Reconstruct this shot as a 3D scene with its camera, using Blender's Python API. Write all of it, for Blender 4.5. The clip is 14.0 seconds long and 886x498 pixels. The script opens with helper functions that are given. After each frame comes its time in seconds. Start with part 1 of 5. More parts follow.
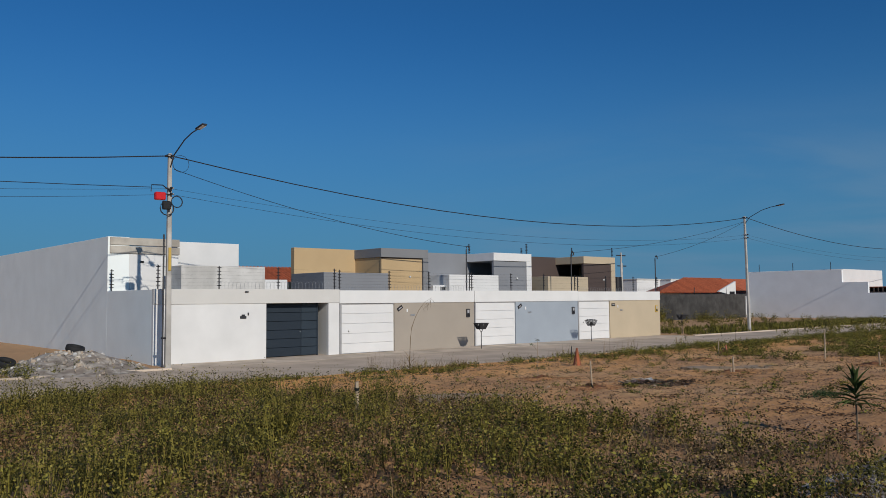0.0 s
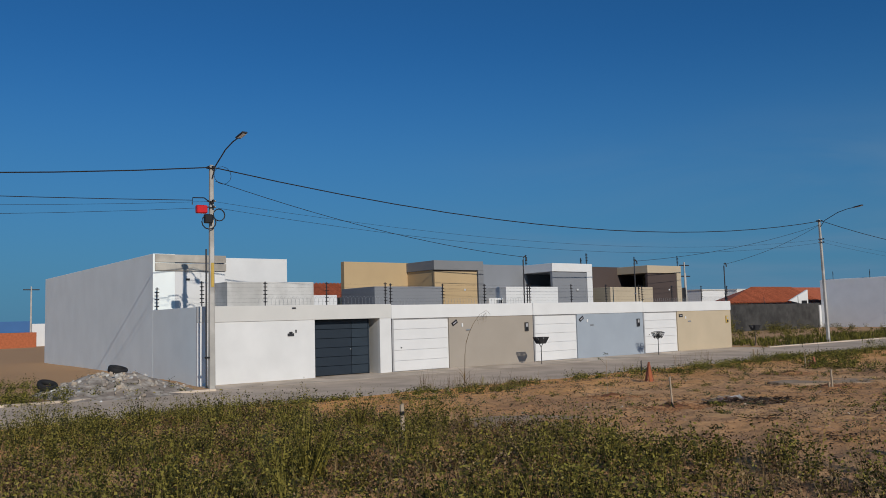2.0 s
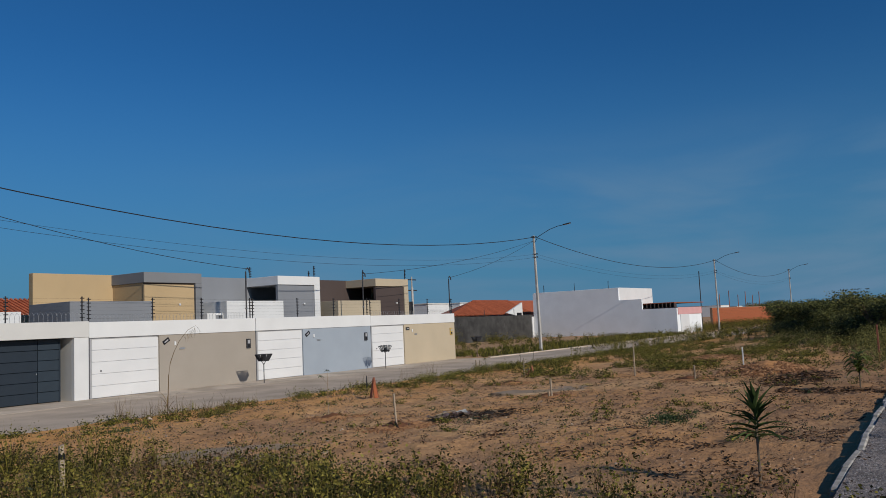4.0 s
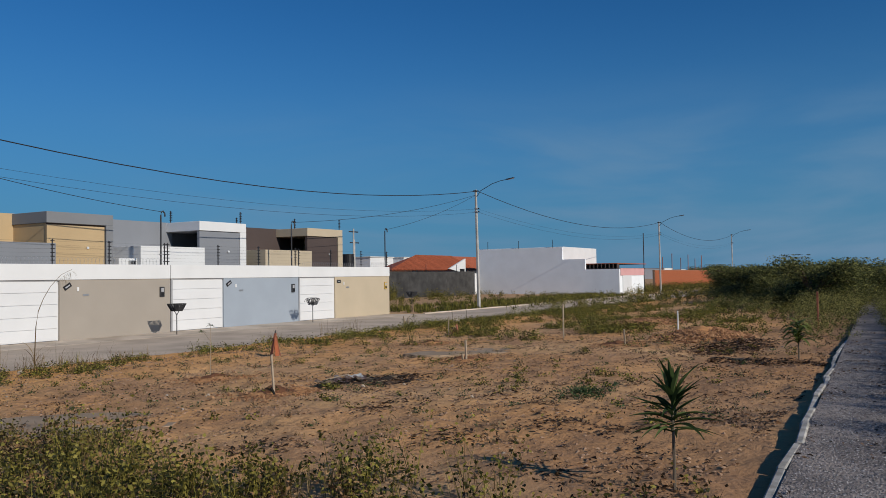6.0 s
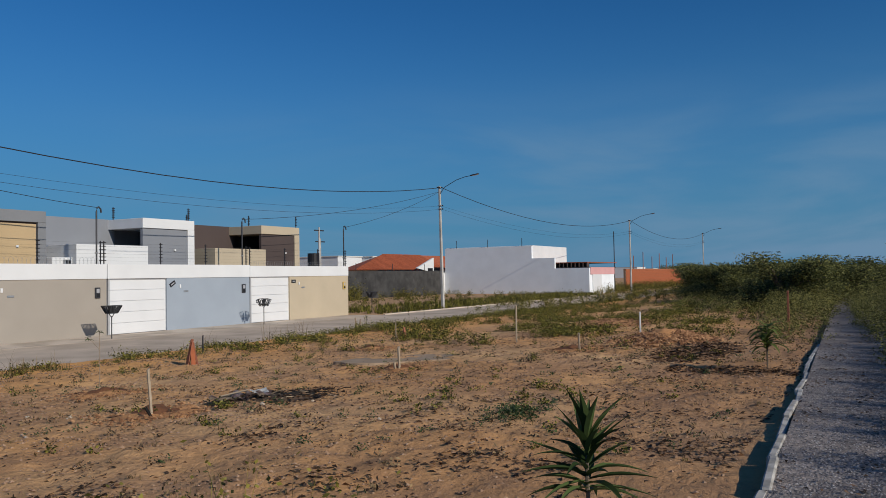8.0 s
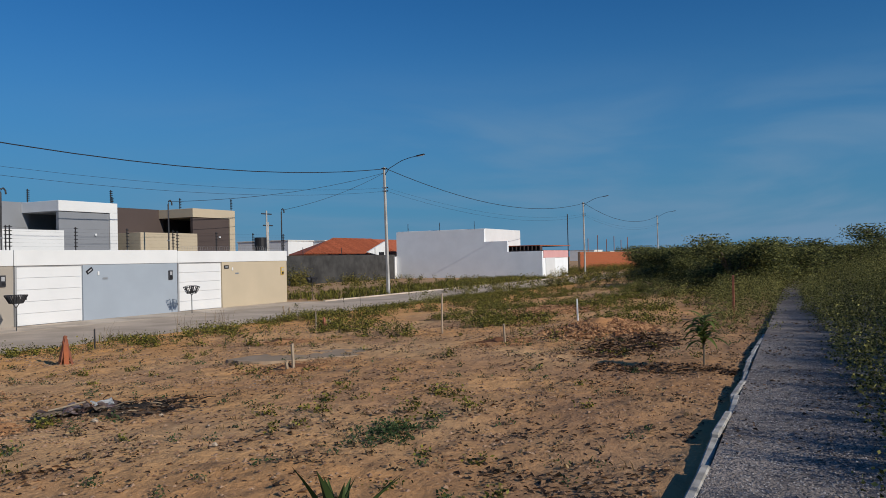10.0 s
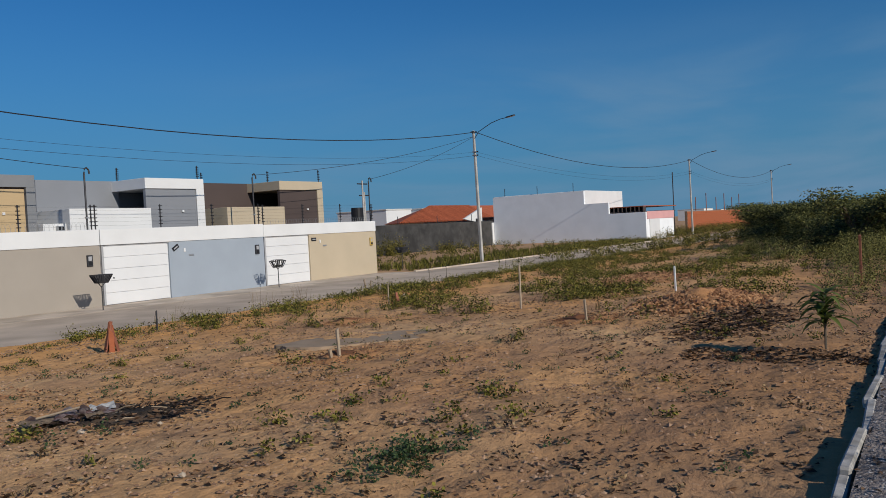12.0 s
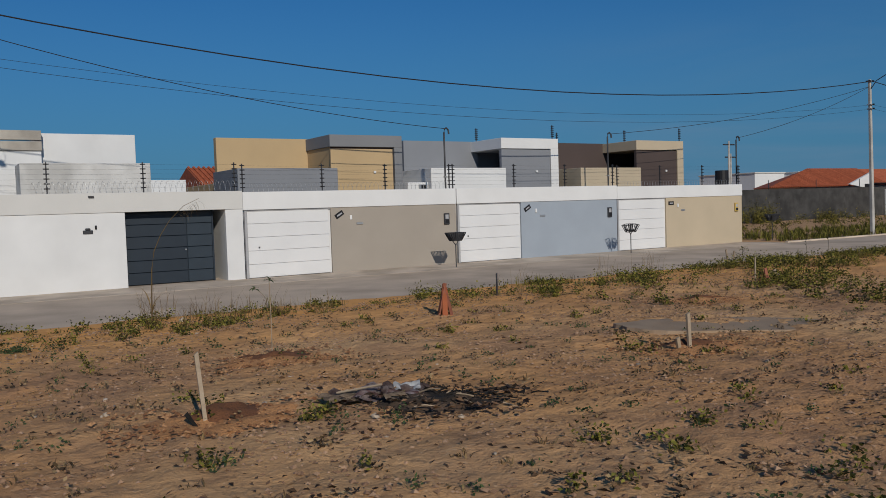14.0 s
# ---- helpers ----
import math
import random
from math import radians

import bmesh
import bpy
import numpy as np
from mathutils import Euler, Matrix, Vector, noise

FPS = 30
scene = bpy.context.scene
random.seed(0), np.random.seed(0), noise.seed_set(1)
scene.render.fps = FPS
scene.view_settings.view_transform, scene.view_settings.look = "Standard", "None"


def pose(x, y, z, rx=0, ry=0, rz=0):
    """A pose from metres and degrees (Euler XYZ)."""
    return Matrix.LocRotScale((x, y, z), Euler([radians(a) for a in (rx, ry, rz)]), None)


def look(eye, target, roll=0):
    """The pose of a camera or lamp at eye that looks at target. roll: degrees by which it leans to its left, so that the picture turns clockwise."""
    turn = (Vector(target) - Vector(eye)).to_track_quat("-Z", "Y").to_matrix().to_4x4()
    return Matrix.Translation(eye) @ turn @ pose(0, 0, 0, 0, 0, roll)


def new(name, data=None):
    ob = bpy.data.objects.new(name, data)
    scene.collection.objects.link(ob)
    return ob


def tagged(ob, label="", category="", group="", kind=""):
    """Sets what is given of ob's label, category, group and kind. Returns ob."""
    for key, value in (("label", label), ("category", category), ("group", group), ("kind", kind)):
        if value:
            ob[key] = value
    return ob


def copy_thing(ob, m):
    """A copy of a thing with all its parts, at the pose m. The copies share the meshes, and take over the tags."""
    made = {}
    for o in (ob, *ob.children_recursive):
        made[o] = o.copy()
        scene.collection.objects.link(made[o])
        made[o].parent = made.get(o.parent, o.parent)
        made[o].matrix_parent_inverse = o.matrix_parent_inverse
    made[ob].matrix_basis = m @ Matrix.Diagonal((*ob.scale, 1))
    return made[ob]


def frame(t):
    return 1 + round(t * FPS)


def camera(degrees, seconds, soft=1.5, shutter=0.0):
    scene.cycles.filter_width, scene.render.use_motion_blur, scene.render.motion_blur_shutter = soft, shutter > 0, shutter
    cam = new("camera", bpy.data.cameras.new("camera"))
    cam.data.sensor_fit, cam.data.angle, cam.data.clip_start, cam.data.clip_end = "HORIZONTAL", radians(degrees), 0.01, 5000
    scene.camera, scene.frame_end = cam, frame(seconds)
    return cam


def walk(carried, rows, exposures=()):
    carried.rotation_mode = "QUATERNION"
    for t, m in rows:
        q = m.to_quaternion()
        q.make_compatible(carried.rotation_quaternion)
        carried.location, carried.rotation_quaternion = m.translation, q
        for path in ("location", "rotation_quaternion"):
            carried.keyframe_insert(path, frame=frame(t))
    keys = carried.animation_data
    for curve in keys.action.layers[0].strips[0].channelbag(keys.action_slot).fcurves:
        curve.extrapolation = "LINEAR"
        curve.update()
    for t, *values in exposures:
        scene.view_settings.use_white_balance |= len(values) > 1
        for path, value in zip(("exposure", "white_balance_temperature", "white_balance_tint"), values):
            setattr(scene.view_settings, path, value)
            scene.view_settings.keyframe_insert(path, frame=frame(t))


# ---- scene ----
cam = camera(57.0, 14.0, soft=0.25)
PATH = [
    (0, (-19.653, -28.98, 2.249), (-18.335, -27.481, 2.374), -0.5),
    (0.5, (-19.401, -28.752, 2.248), (-18.126, -27.215, 2.357), -0.9),
    (1, (-19.047, -28.368, 2.25), (-17.786, -26.825, 2.417), -0.7),
    (1.5, (-18.639, -27.955, 2.171), (-17.419, -26.38, 2.341), -0.2),
    (2, (-18.458, -27.643, 2.144), (-17.247, -26.06, 2.311), -1.5),
    (2.5, (-18.152, -27.359, 2.132), (-16.796, -25.896, 2.276), -2.2),
    (3, (-17.778, -27.095, 2.136), (-16.343, -25.71, 2.285), -1.9),
    (3.5, (-17.457, -26.84, 2.094), (-15.962, -25.522, 2.264), -1.6),
    (4, (-17.072, -26.665, 2.086), (-15.418, -25.556, 2.268), -2.6),
    (4.2, (-16.887, -26.619, 2.092), (-15.222, -25.531, 2.297), -2.2),
    (6.3, (-14.778, -26.277, 2.035), (-13.043, -25.283, 2.091), -0.4),
    (6.5, (-14.585, -26.249, 2.059), (-12.843, -25.267, 2.114), -0.2),
    (7, (-14.153, -26.215, 2.065), (-12.41, -25.238, 2.142), -1.6),
    (7.5, (-13.661, -26.14, 2.032), (-11.923, -25.159, 2.158), -1.5),
    (8, (-13.232, -26.128, 2.014), (-11.479, -25.167, 2.081), -1.0),
    (8.5, (-12.753, -26.198, 2.053), (-10.978, -25.277, 2.107), -0.9),
    (8.7, (-12.561, -26.21, 2.034), (-10.764, -25.333, 2.081), -1.2),
    (10.8, (-10.617, -26.068, 2.052), (-8.833, -25.164, 2.046), -1.6),
    (11, (-10.448, -26.06, 2.091), (-8.687, -25.112, 2.087), -1.9),
    (11.5, (-9.993, -25.978, 2.07), (-8.278, -24.949, 2.053), -2.7),
    (12, (-9.549, -25.862, 2.077), (-7.879, -24.763, 2.027), -3.1),
    (12.1, (-9.503, -25.727, 2.082), (-7.928, -24.496, 2.048), -3.3),
    (12.5, (-9.192, -25.579, 2.085), (-7.76, -24.184, 2.024), -3.2),
    (13, (-8.814, -25.352, 2.092), (-7.526, -23.824, 2.011), -3.4),
    (13.5, (-8.427, -25.082, 2.076), (-7.243, -23.472, 1.997), -3.0),
    (14, (-8.172, -24.754, 2.047), (-7.118, -23.057, 1.944), -1.8),
]
walk(cam, [(t, look(eye, target, roll)) for t, eye, target, roll in PATH],
     [(0, -0.15), (3.5, -0.22), (4.2, -0.18), (6.5, 0.0), (7.5, -0.12), (8.5, 0.08), (11, 0.05), (12.0, -0.02), (12.4, -0.13), (13, -0.2), (13.5, -0.32), (14, -0.36)])

# ---- light ----
SUN_WAY = Vector((0.215, 1.0, -0.475)).normalized()
world = bpy.data.worlds.new("world")
scene.world = world
world.use_nodes = True
wn = world.node_tree
sky = wn.nodes.new("ShaderNodeTexSky")
sky.sky_type = "NISHITA"
sky.sun_disc = False
sky.sun_elevation = math.asin(-SUN_WAY.z)
sky.sun_rotation = math.atan2(-SUN_WAY.x, -SUN_WAY.y)
sky.altitude = 0
sky.air_density = 1.0
sky.dust_density = 0.4
sky.ozone_density = 9.0
tint = wn.nodes.new("ShaderNodeMixRGB")
tint.blend_type = "MULTIPLY"
tint.inputs[0].default_value = 1.0
tint.inputs[2].default_value = (0.335, 0.775, 0.93, 1)
wn.links.new(sky.outputs[0], tint.inputs[1])
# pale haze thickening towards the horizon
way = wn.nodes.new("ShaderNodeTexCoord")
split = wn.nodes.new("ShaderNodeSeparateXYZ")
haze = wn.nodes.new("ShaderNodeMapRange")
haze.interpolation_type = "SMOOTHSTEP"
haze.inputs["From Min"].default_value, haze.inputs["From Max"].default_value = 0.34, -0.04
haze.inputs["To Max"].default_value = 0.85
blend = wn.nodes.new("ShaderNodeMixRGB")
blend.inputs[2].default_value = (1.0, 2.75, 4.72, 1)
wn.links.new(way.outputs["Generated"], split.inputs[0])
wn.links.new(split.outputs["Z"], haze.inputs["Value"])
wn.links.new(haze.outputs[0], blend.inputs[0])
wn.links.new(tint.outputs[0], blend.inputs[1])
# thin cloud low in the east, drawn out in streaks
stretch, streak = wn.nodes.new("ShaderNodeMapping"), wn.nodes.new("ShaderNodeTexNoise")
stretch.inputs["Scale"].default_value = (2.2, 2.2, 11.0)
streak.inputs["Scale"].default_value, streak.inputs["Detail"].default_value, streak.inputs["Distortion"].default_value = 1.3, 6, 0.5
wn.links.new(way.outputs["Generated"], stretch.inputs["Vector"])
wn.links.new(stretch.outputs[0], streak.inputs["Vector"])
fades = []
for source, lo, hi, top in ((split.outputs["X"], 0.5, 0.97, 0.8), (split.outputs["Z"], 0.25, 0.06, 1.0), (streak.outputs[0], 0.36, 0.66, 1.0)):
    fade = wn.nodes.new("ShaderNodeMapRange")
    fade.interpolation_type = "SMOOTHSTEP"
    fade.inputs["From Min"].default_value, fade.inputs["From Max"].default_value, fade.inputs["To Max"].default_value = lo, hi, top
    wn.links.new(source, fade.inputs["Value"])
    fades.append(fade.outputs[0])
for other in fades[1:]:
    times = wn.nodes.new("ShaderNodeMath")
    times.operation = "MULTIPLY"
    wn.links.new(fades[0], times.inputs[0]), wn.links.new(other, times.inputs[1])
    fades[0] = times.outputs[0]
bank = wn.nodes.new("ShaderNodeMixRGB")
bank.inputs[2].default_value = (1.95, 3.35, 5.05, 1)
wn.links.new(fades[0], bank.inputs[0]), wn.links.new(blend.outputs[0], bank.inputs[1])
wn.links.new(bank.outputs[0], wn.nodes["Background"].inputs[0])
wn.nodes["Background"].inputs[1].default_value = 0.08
sun = new("sun", bpy.data.lights.new("sun", "SUN"))
sun.data.energy = 3.6
sun.data.angle = radians(0.5)
sun.data.color = (1.0, 0.93, 0.82)
sun.matrix_world = look((0, 0, 50), Vector((0, 0, 50)) + SUN_WAY)


# ---- materials ----
def material(name, colour, rough=0.8, metal=0.0, vary=0.12, scale=3.0, grain=60.0, bump=0.25, depth=0.004, second=None, mix_scale=0.6,
             per_object=0.0, spec=0.3):
    m = bpy.data.materials.new(name)
    m.use_nodes = True
    n, l = m.node_tree.nodes, m.node_tree.links
    b = n["Principled BSDF"]
    b.inputs["Roughness"].default_value = rough
    b.inputs["Metallic"].default_value = metal
    b.inputs["Specular IOR Level"].default_value = spec
    g = n.new("ShaderNodeNewGeometry")
    big, fine = n.new("ShaderNodeTexNoise"), n.new("ShaderNodeTexNoise")
    for node, s, d in ((big, scale, 5), (fine, grain, 3)):
        node.inputs["Scale"].default_value = s
        node.inputs["Detail"].default_value = d
        l.new(g.outputs["Position"], node.inputs["Vector"])
    add = n.new("ShaderNodeMath")
    add.operation = "MULTIPLY_ADD"
    l.new(fine.outputs[0], add.inputs[0])
    add.inputs[1].default_value = 0.4
    l.new(big.outputs[0], add.inputs[2])
    ramp = n.new("ShaderNodeMapRange")
    ramp.inputs["From Min"].default_value, ramp.inputs["From Max"].default_value = 0.45, 0.95
    ramp.inputs["To Min"].default_value, ramp.inputs["To Max"].default_value = 1 - vary, 1 + vary
    l.new(add.outputs[0], ramp.inputs["Value"])
    value = ramp.outputs[0]
    if per_object:
        info = n.new("ShaderNodeObjectInfo")
        r2 = n.new("ShaderNodeMapRange")
        r2.inputs["To Min"].default_value, r2.inputs["To Max"].default_value = 1 - per_object, 1 + per_object
        l.new(info.outputs["Random"], r2.inputs["Value"])
        mul = n.new("ShaderNodeMath")
        mul.operation = "MULTIPLY"
        l.new(value, mul.inputs[0]), l.new(r2.outputs[0], mul.inputs[1])
        value = mul.outputs[0]
    base = n.new("ShaderNodeRGB")
    base.outputs[0].default_value = (*colour, 1)
    source = base.outputs[0]
    if second:
        patch = n.new("ShaderNodeTexNoise")
        patch.inputs["Scale"].default_value, patch.inputs["Detail"].default_value = mix_scale, 6
        l.new(g.outputs["Position"], patch.inputs["Vector"])
        edge = n.new("ShaderNodeMapRange")
        edge.inputs["From Min"].default_value, edge.inputs["From Max"].default_value = 0.44, 0.6
        l.new(patch.outputs[0], edge.inputs["Value"])
        mixer = n.new("ShaderNodeMixRGB")
        l.new(edge.outputs[0], mixer.inputs[0]), l.new(source, mixer.inputs[1])
        mixer.inputs[2].default_value = (*second, 1)
        source = mixer.outputs[0]
    hsv = n.new("ShaderNodeHueSaturation")
    l.new(source, hsv.inputs["Color"]), l.new(value, hsv.inputs["Value"])
    l.new(hsv.outputs[0], b.inputs["Base Color"])
    bm = n.new("ShaderNodeBump")
    bm.inputs["Strength"].default_value, bm.inputs["Distance"].default_value = bump, depth
    l.new(fine.outputs[0], bm.inputs["Height"])
    l.new(bm.outputs[0], b.inputs["Normal"])
    return m


def leaf_material(name, dark, light, glow=0.25):
    """Leaves: colour by clump, some light passing through."""
    m = bpy.data.materials.new(name)
    m.use_nodes = True
    n, l = m.node_tree.nodes, m.node_tree.links
    b = n["Principled BSDF"]
    g = n.new("ShaderNodeNewGeometry")
    ramp = n.new("ShaderNodeMixRGB")
    spread = n.new("ShaderNodeMapRange")
    spread.interpolation_type = "SMOOTHSTEP"
    spread.inputs["From Min"].default_value, spread.inputs["From Max"].default_value = 0.25, 0.95
    info, both, wrap = n.new("ShaderNodeObjectInfo"), n.new("ShaderNodeMath"), n.new("ShaderNodeMath")
    both.operation, wrap.operation = "ADD", "FRACT"
    l.new(g.outputs["Random Per Island"], both.inputs[0]), l.new(info.outputs["Random"], both.inputs[1])
    l.new(both.outputs[0], wrap.inputs[0]), l.new(wrap.outputs[0], spread.inputs["Value"])
    l.new(spread.outputs[0], ramp.inputs[0])
    ramp.inputs[1].default_value, ramp.inputs[2].default_value = (*dark, 1), (*light, 1)
    l.new(ramp.outputs[0], b.inputs["Base Color"])
    b.inputs["Roughness"].default_value = 0.6
    b.inputs["Specular IOR Level"].default_value = 0.2
    t = n.new("ShaderNodeBsdfTranslucent")
    l.new(ramp.outputs[0], t.inputs["Color"])
    mix = n.new("ShaderNodeMixShader")
    mix.inputs[0].default_value = glow
    l.new(b.outputs[0], mix.inputs[1]), l.new(t.outputs[0], mix.inputs[2])
    l.new(mix.outputs[0], n["Material Output"].inputs["Surface"])
    return m


def paint(name, colour, **k):
    k.setdefault("vary", 0.05)
    k.setdefault("scale", 0.9)
    k.setdefault("grain", 90.0)
    k.setdefault("bump", 0.2)
    return material(name, colour, **k)


WHITE = paint("white_paint", (0.67, 0.67, 0.665))
CREAM = paint("cream_paint", (0.57, 0.56, 0.535))
OFFWHITE = paint("off_white_paint", (0.65, 0.65, 0.645), vary=0.07)
# side wall colour raised above the front's, standing in for missing fill light
SIDELIT = paint("side_wall_lit", (0.82, 0.87, 0.86), vary=0.05)
TAUPE = paint("taupe_paint", (0.335, 0.295, 0.25))
BLUEGREY = paint("blue_grey_paint", (0.305, 0.345, 0.395))
BEIGE = paint("beige_paint", (0.47, 0.39, 0.28))
OCHRE = paint("ochre_paint", (0.47, 0.34, 0.19))
GREY = paint("grey_paint", (0.20, 0.205, 0.215))
MIDGREY = paint("mid_grey_paint", (0.215, 0.225, 0.245))
BROWN = paint("brown_paint", (0.075, 0.055, 0.05))
PINK = paint("pink_paint", (0.62, 0.33, 0.32))
FARWALL = paint("far_wall_paint", (0.80, 0.82, 0.84))
RAWCON = material("raw_concrete", (0.42, 0.39, 0.34), vary=0.25, scale=2.0, second=(0.33, 0.30, 0.26))
BLOCKS = material("block_render", (0.055, 0.053, 0.051), vary=0.3, scale=2.5, second=(0.035, 0.034, 0.033))
GATEDARK = material("slate_metal", (0.017, 0.026, 0.038), rough=0.55, vary=0.08, bump=0.05)
GATELIGHT = material("slate_metal_light", (0.024, 0.036, 0.050), rough=0.55, vary=0.08, bump=0.05)
DOORWHITE = material("white_door_metal", (0.67, 0.67, 0.67), rough=0.45, vary=0.04, scale=1.0, bump=0.05)
FRAMEGREY = material("door_frame_metal", (0.35, 0.35, 0.36), rough=0.5, bump=0.05)
BLACK = material("black_plastic", (0.015, 0.015, 0.017), rough=0.5, vary=0.2, bump=0.05)
DARKMETAL = material("dark_metal", (0.05, 0.05, 0.055), rough=0.5, metal=0.4, bump=0.1)
GALV = material("galvanised_steel", (0.42, 0.43, 0.44), rough=0.45, metal=0.7, vary=0.15, bump=0.1)
WIREMAT = material("cable", (0.02, 0.02, 0.022), rough=0.6, bump=0.0)
RED = material("red_plastic", (0.55, 0.015, 0.02), rough=0.45, bump=0.05)
YELLOW = material("yellow_label", (0.5, 0.34, 0.08), rough=0.6, bump=0.05)
POLECON = material("pole_concrete", (0.46, 0.44, 0.41), vary=0.15, scale=1.5, second=(0.36, 0.345, 0.32), mix_scale=1.2)
ROADMAT = material("road_paving", (0.57, 0.455, 0.345), rough=0.9, vary=0.16, scale=0.8, grain=30, bump=0.5, depth=0.01, second=(0.46, 0.365, 0.275), mix_scale=0.35)
PAVECON = material("pavement_concrete", (0.60, 0.50, 0.40), rough=0.9, vary=0.14, scale=1.2, second=(0.44, 0.36, 0.28), mix_scale=0.7)
KERBCON = material("kerb_concrete", (0.46, 0.435, 0.40), rough=0.9, vary=0.25, scale=6, second=(0.30, 0.28, 0.25), mix_scale=5, per_object=0.12)
TILE = material("roof_tile", (0.37, 0.10, 0.045), rough=0.8, vary=0.25, scale=4, per_object=0.15)
BRICK = material("brick_clay", (0.32, 0.095, 0.04), rough=0.85, vary=0.2, scale=5, per_object=0.2)
MORTAR = material("mortar", (0.24, 0.16, 0.11), rough=0.95)
RUBBLE = material("rubble", (0.27, 0.225, 0.185), rough=0.95, vary=0.35, scale=4, second=(0.42, 0.375, 0.32), mix_scale=3)
WOOD = material("weathered_wood", (0.33, 0.25, 0.17), rough=0.9, vary=0.25, scale=8, per_object=0.2)
REDWOOD = material("rusty_post", (0.27, 0.10, 0.06), rough=0.85, vary=0.25, scale=8)
CHAR = material("charred_wood", (0.012, 0.011, 0.01), rough=0.95, vary=0.4, scale=12)
ASH = material("ash_soil", (0.028, 0.023, 0.019), rough=1.0, vary=0.4, scale=6, second=(0.13, 0.085, 0.055), mix_scale=5, bump=0.8, depth=0.02)
SHEET = material("grey_sheet", (0.20, 0.135, 0.115), rough=0.7, vary=0.3, scale=6, second=(0.33, 0.27, 0.25), mix_scale=6)
SHEETPALE = material("pale_sheet", (0.40, 0.33, 0.32), rough=0.6, vary=0.25, scale=8, second=(0.24, 0.13, 0.11), mix_scale=9)
CARD = material("cardboard", (0.36, 0.27, 0.19), rough=0.9, vary=0.15, scale=5)
CLAYSOIL = material("dug_soil", (0.50, 0.245, 0.10), rough=1.0, vary=0.3, scale=5, bump=0.8, depth=0.02)
DARKSOIL = material("hole_soil", (0.17, 0.072, 0.033), rough=1.0, vary=0.25, scale=6, bump=0.8, depth=0.02)
SPILL = material("cement_spill", (0.34, 0.25, 0.17), rough=0.95, vary=0.2, scale=2, second=(0.37, 0.26, 0.165), mix_scale=1.5)
STONE = material("pale_stone", (0.42, 0.34, 0.26), rough=0.95, vary=0.2, scale=10)
RUBBER = material("tyre_rubber", (0.02, 0.02, 0.021), rough=0.8, vary=0.3)
BLUEP = paint("blue_paint", (0.05, 0.14, 0.33))
GRASS_G = leaf_material("green_leaf", (0.028, 0.032, 0.007), (0.30, 0.27, 0.052))
GRASS_D = leaf_material("dry_grass", (0.12, 0.075, 0.03), (0.34, 0.24, 0.11))
WEED_O = leaf_material("olive_weed", (0.030, 0.032, 0.008), (0.31, 0.26, 0.055))
RUSTWEED = leaf_material("rusty_weed", (0.03, 0.018, 0.01), (0.30, 0.17, 0.08), 0.15)
TREE_L = leaf_material("tree_leaf", (0.05, 0.058, 0.018), (0.24, 0.235, 0.075), 0.35)
PATHWEED = leaf_material("path_weed", (0.045, 0.05, 0.014), (0.38, 0.35, 0.11), 0.3)
BROADLEAF = leaf_material("broad_leaf", (0.06, 0.085, 0.02), (0.22, 0.27, 0.07), 0.3)
PALM_L = leaf_material("palm_leaf", (0.028, 0.05, 0.014), (0.10, 0.145, 0.045), 0.25)
CREEPER = leaf_material("creeper_leaf", (0.03, 0.055, 0.02), (0.09, 0.13, 0.05))
DRYWEED = leaf_material("dry_weed", (0.045, 0.03, 0.018), (0.36, 0.25, 0.13), 0.1)
BARK = material("bark", (0.14, 0.11, 0.08), rough=0.95, vary=0.3, scale=12)


# ---- mesh helpers ----
def box_bm(bm, x0, y0, z0, x1, y1, z1, bevel=0.0):
    vs = [bm.verts.new(p) for p in ((x0, y0, z0), (x1, y0, z0), (x1, y1, z0), (x0, y1, z0), (x0, y0, z1), (x1, y0, z1), (x1, y1, z1), (x0, y1, z1))]
    fs = [bm.faces.new([vs[i] for i in q]) for q in ((3, 2, 1, 0), (4, 5, 6, 7), (0, 1, 5, 4), (1, 2, 6, 5), (2, 3, 7, 6), (3, 0, 4, 7))]
    if bevel:
        bmesh.ops.bevel(bm, geom=list({e for f in fs for e in f.edges}), offset=bevel, segments=1, affect="EDGES")
    return vs


def box(x0, y0, z0, x1, y1, z1, bevel=0.012):
    bm = bmesh.new()
    box_bm(bm, x0, y0, z0, x1, y1, z1, bevel)
    return bm


def tube_bm(bm, points, radii, sides=8, cap=True):
    """A tube along points, with a radius at each."""
    rings = []
    for i, p in enumerate(points):
        p = Vector(p)
        a, b = Vector(points[max(i - 1, 0)]), Vector(points[min(i + 1, len(points) - 1)])
        way = (b - a).normalized()
        u = way.orthogonal().normalized() if abs(way.z) > 0.99 else way.cross(Vector((0, 0, 1))).normalized()
        v = way.cross(u)
        r = radii[i] if isinstance(radii, (list, tuple)) else radii
        rings.append([bm.verts.new(p + r * (math.cos(6.28319 * k / sides) * u + math.sin(6.28319 * k / sides) * v)) for k in range(sides)])
    for r0, r1 in zip(rings, rings[1:]):
        for k in range(sides):
            bm.faces.new((r0[k], r0[(k + 1) % sides], r1[(k + 1) % sides], r1[k]))
    if cap:
        bm.faces.new(rings[0][::-1])
        bm.faces.new(rings[-1])
    return rings


def tube(points, radii, sides=8):
    bm = bmesh.new()
    tube_bm(bm, points, radii, sides)
    return bm


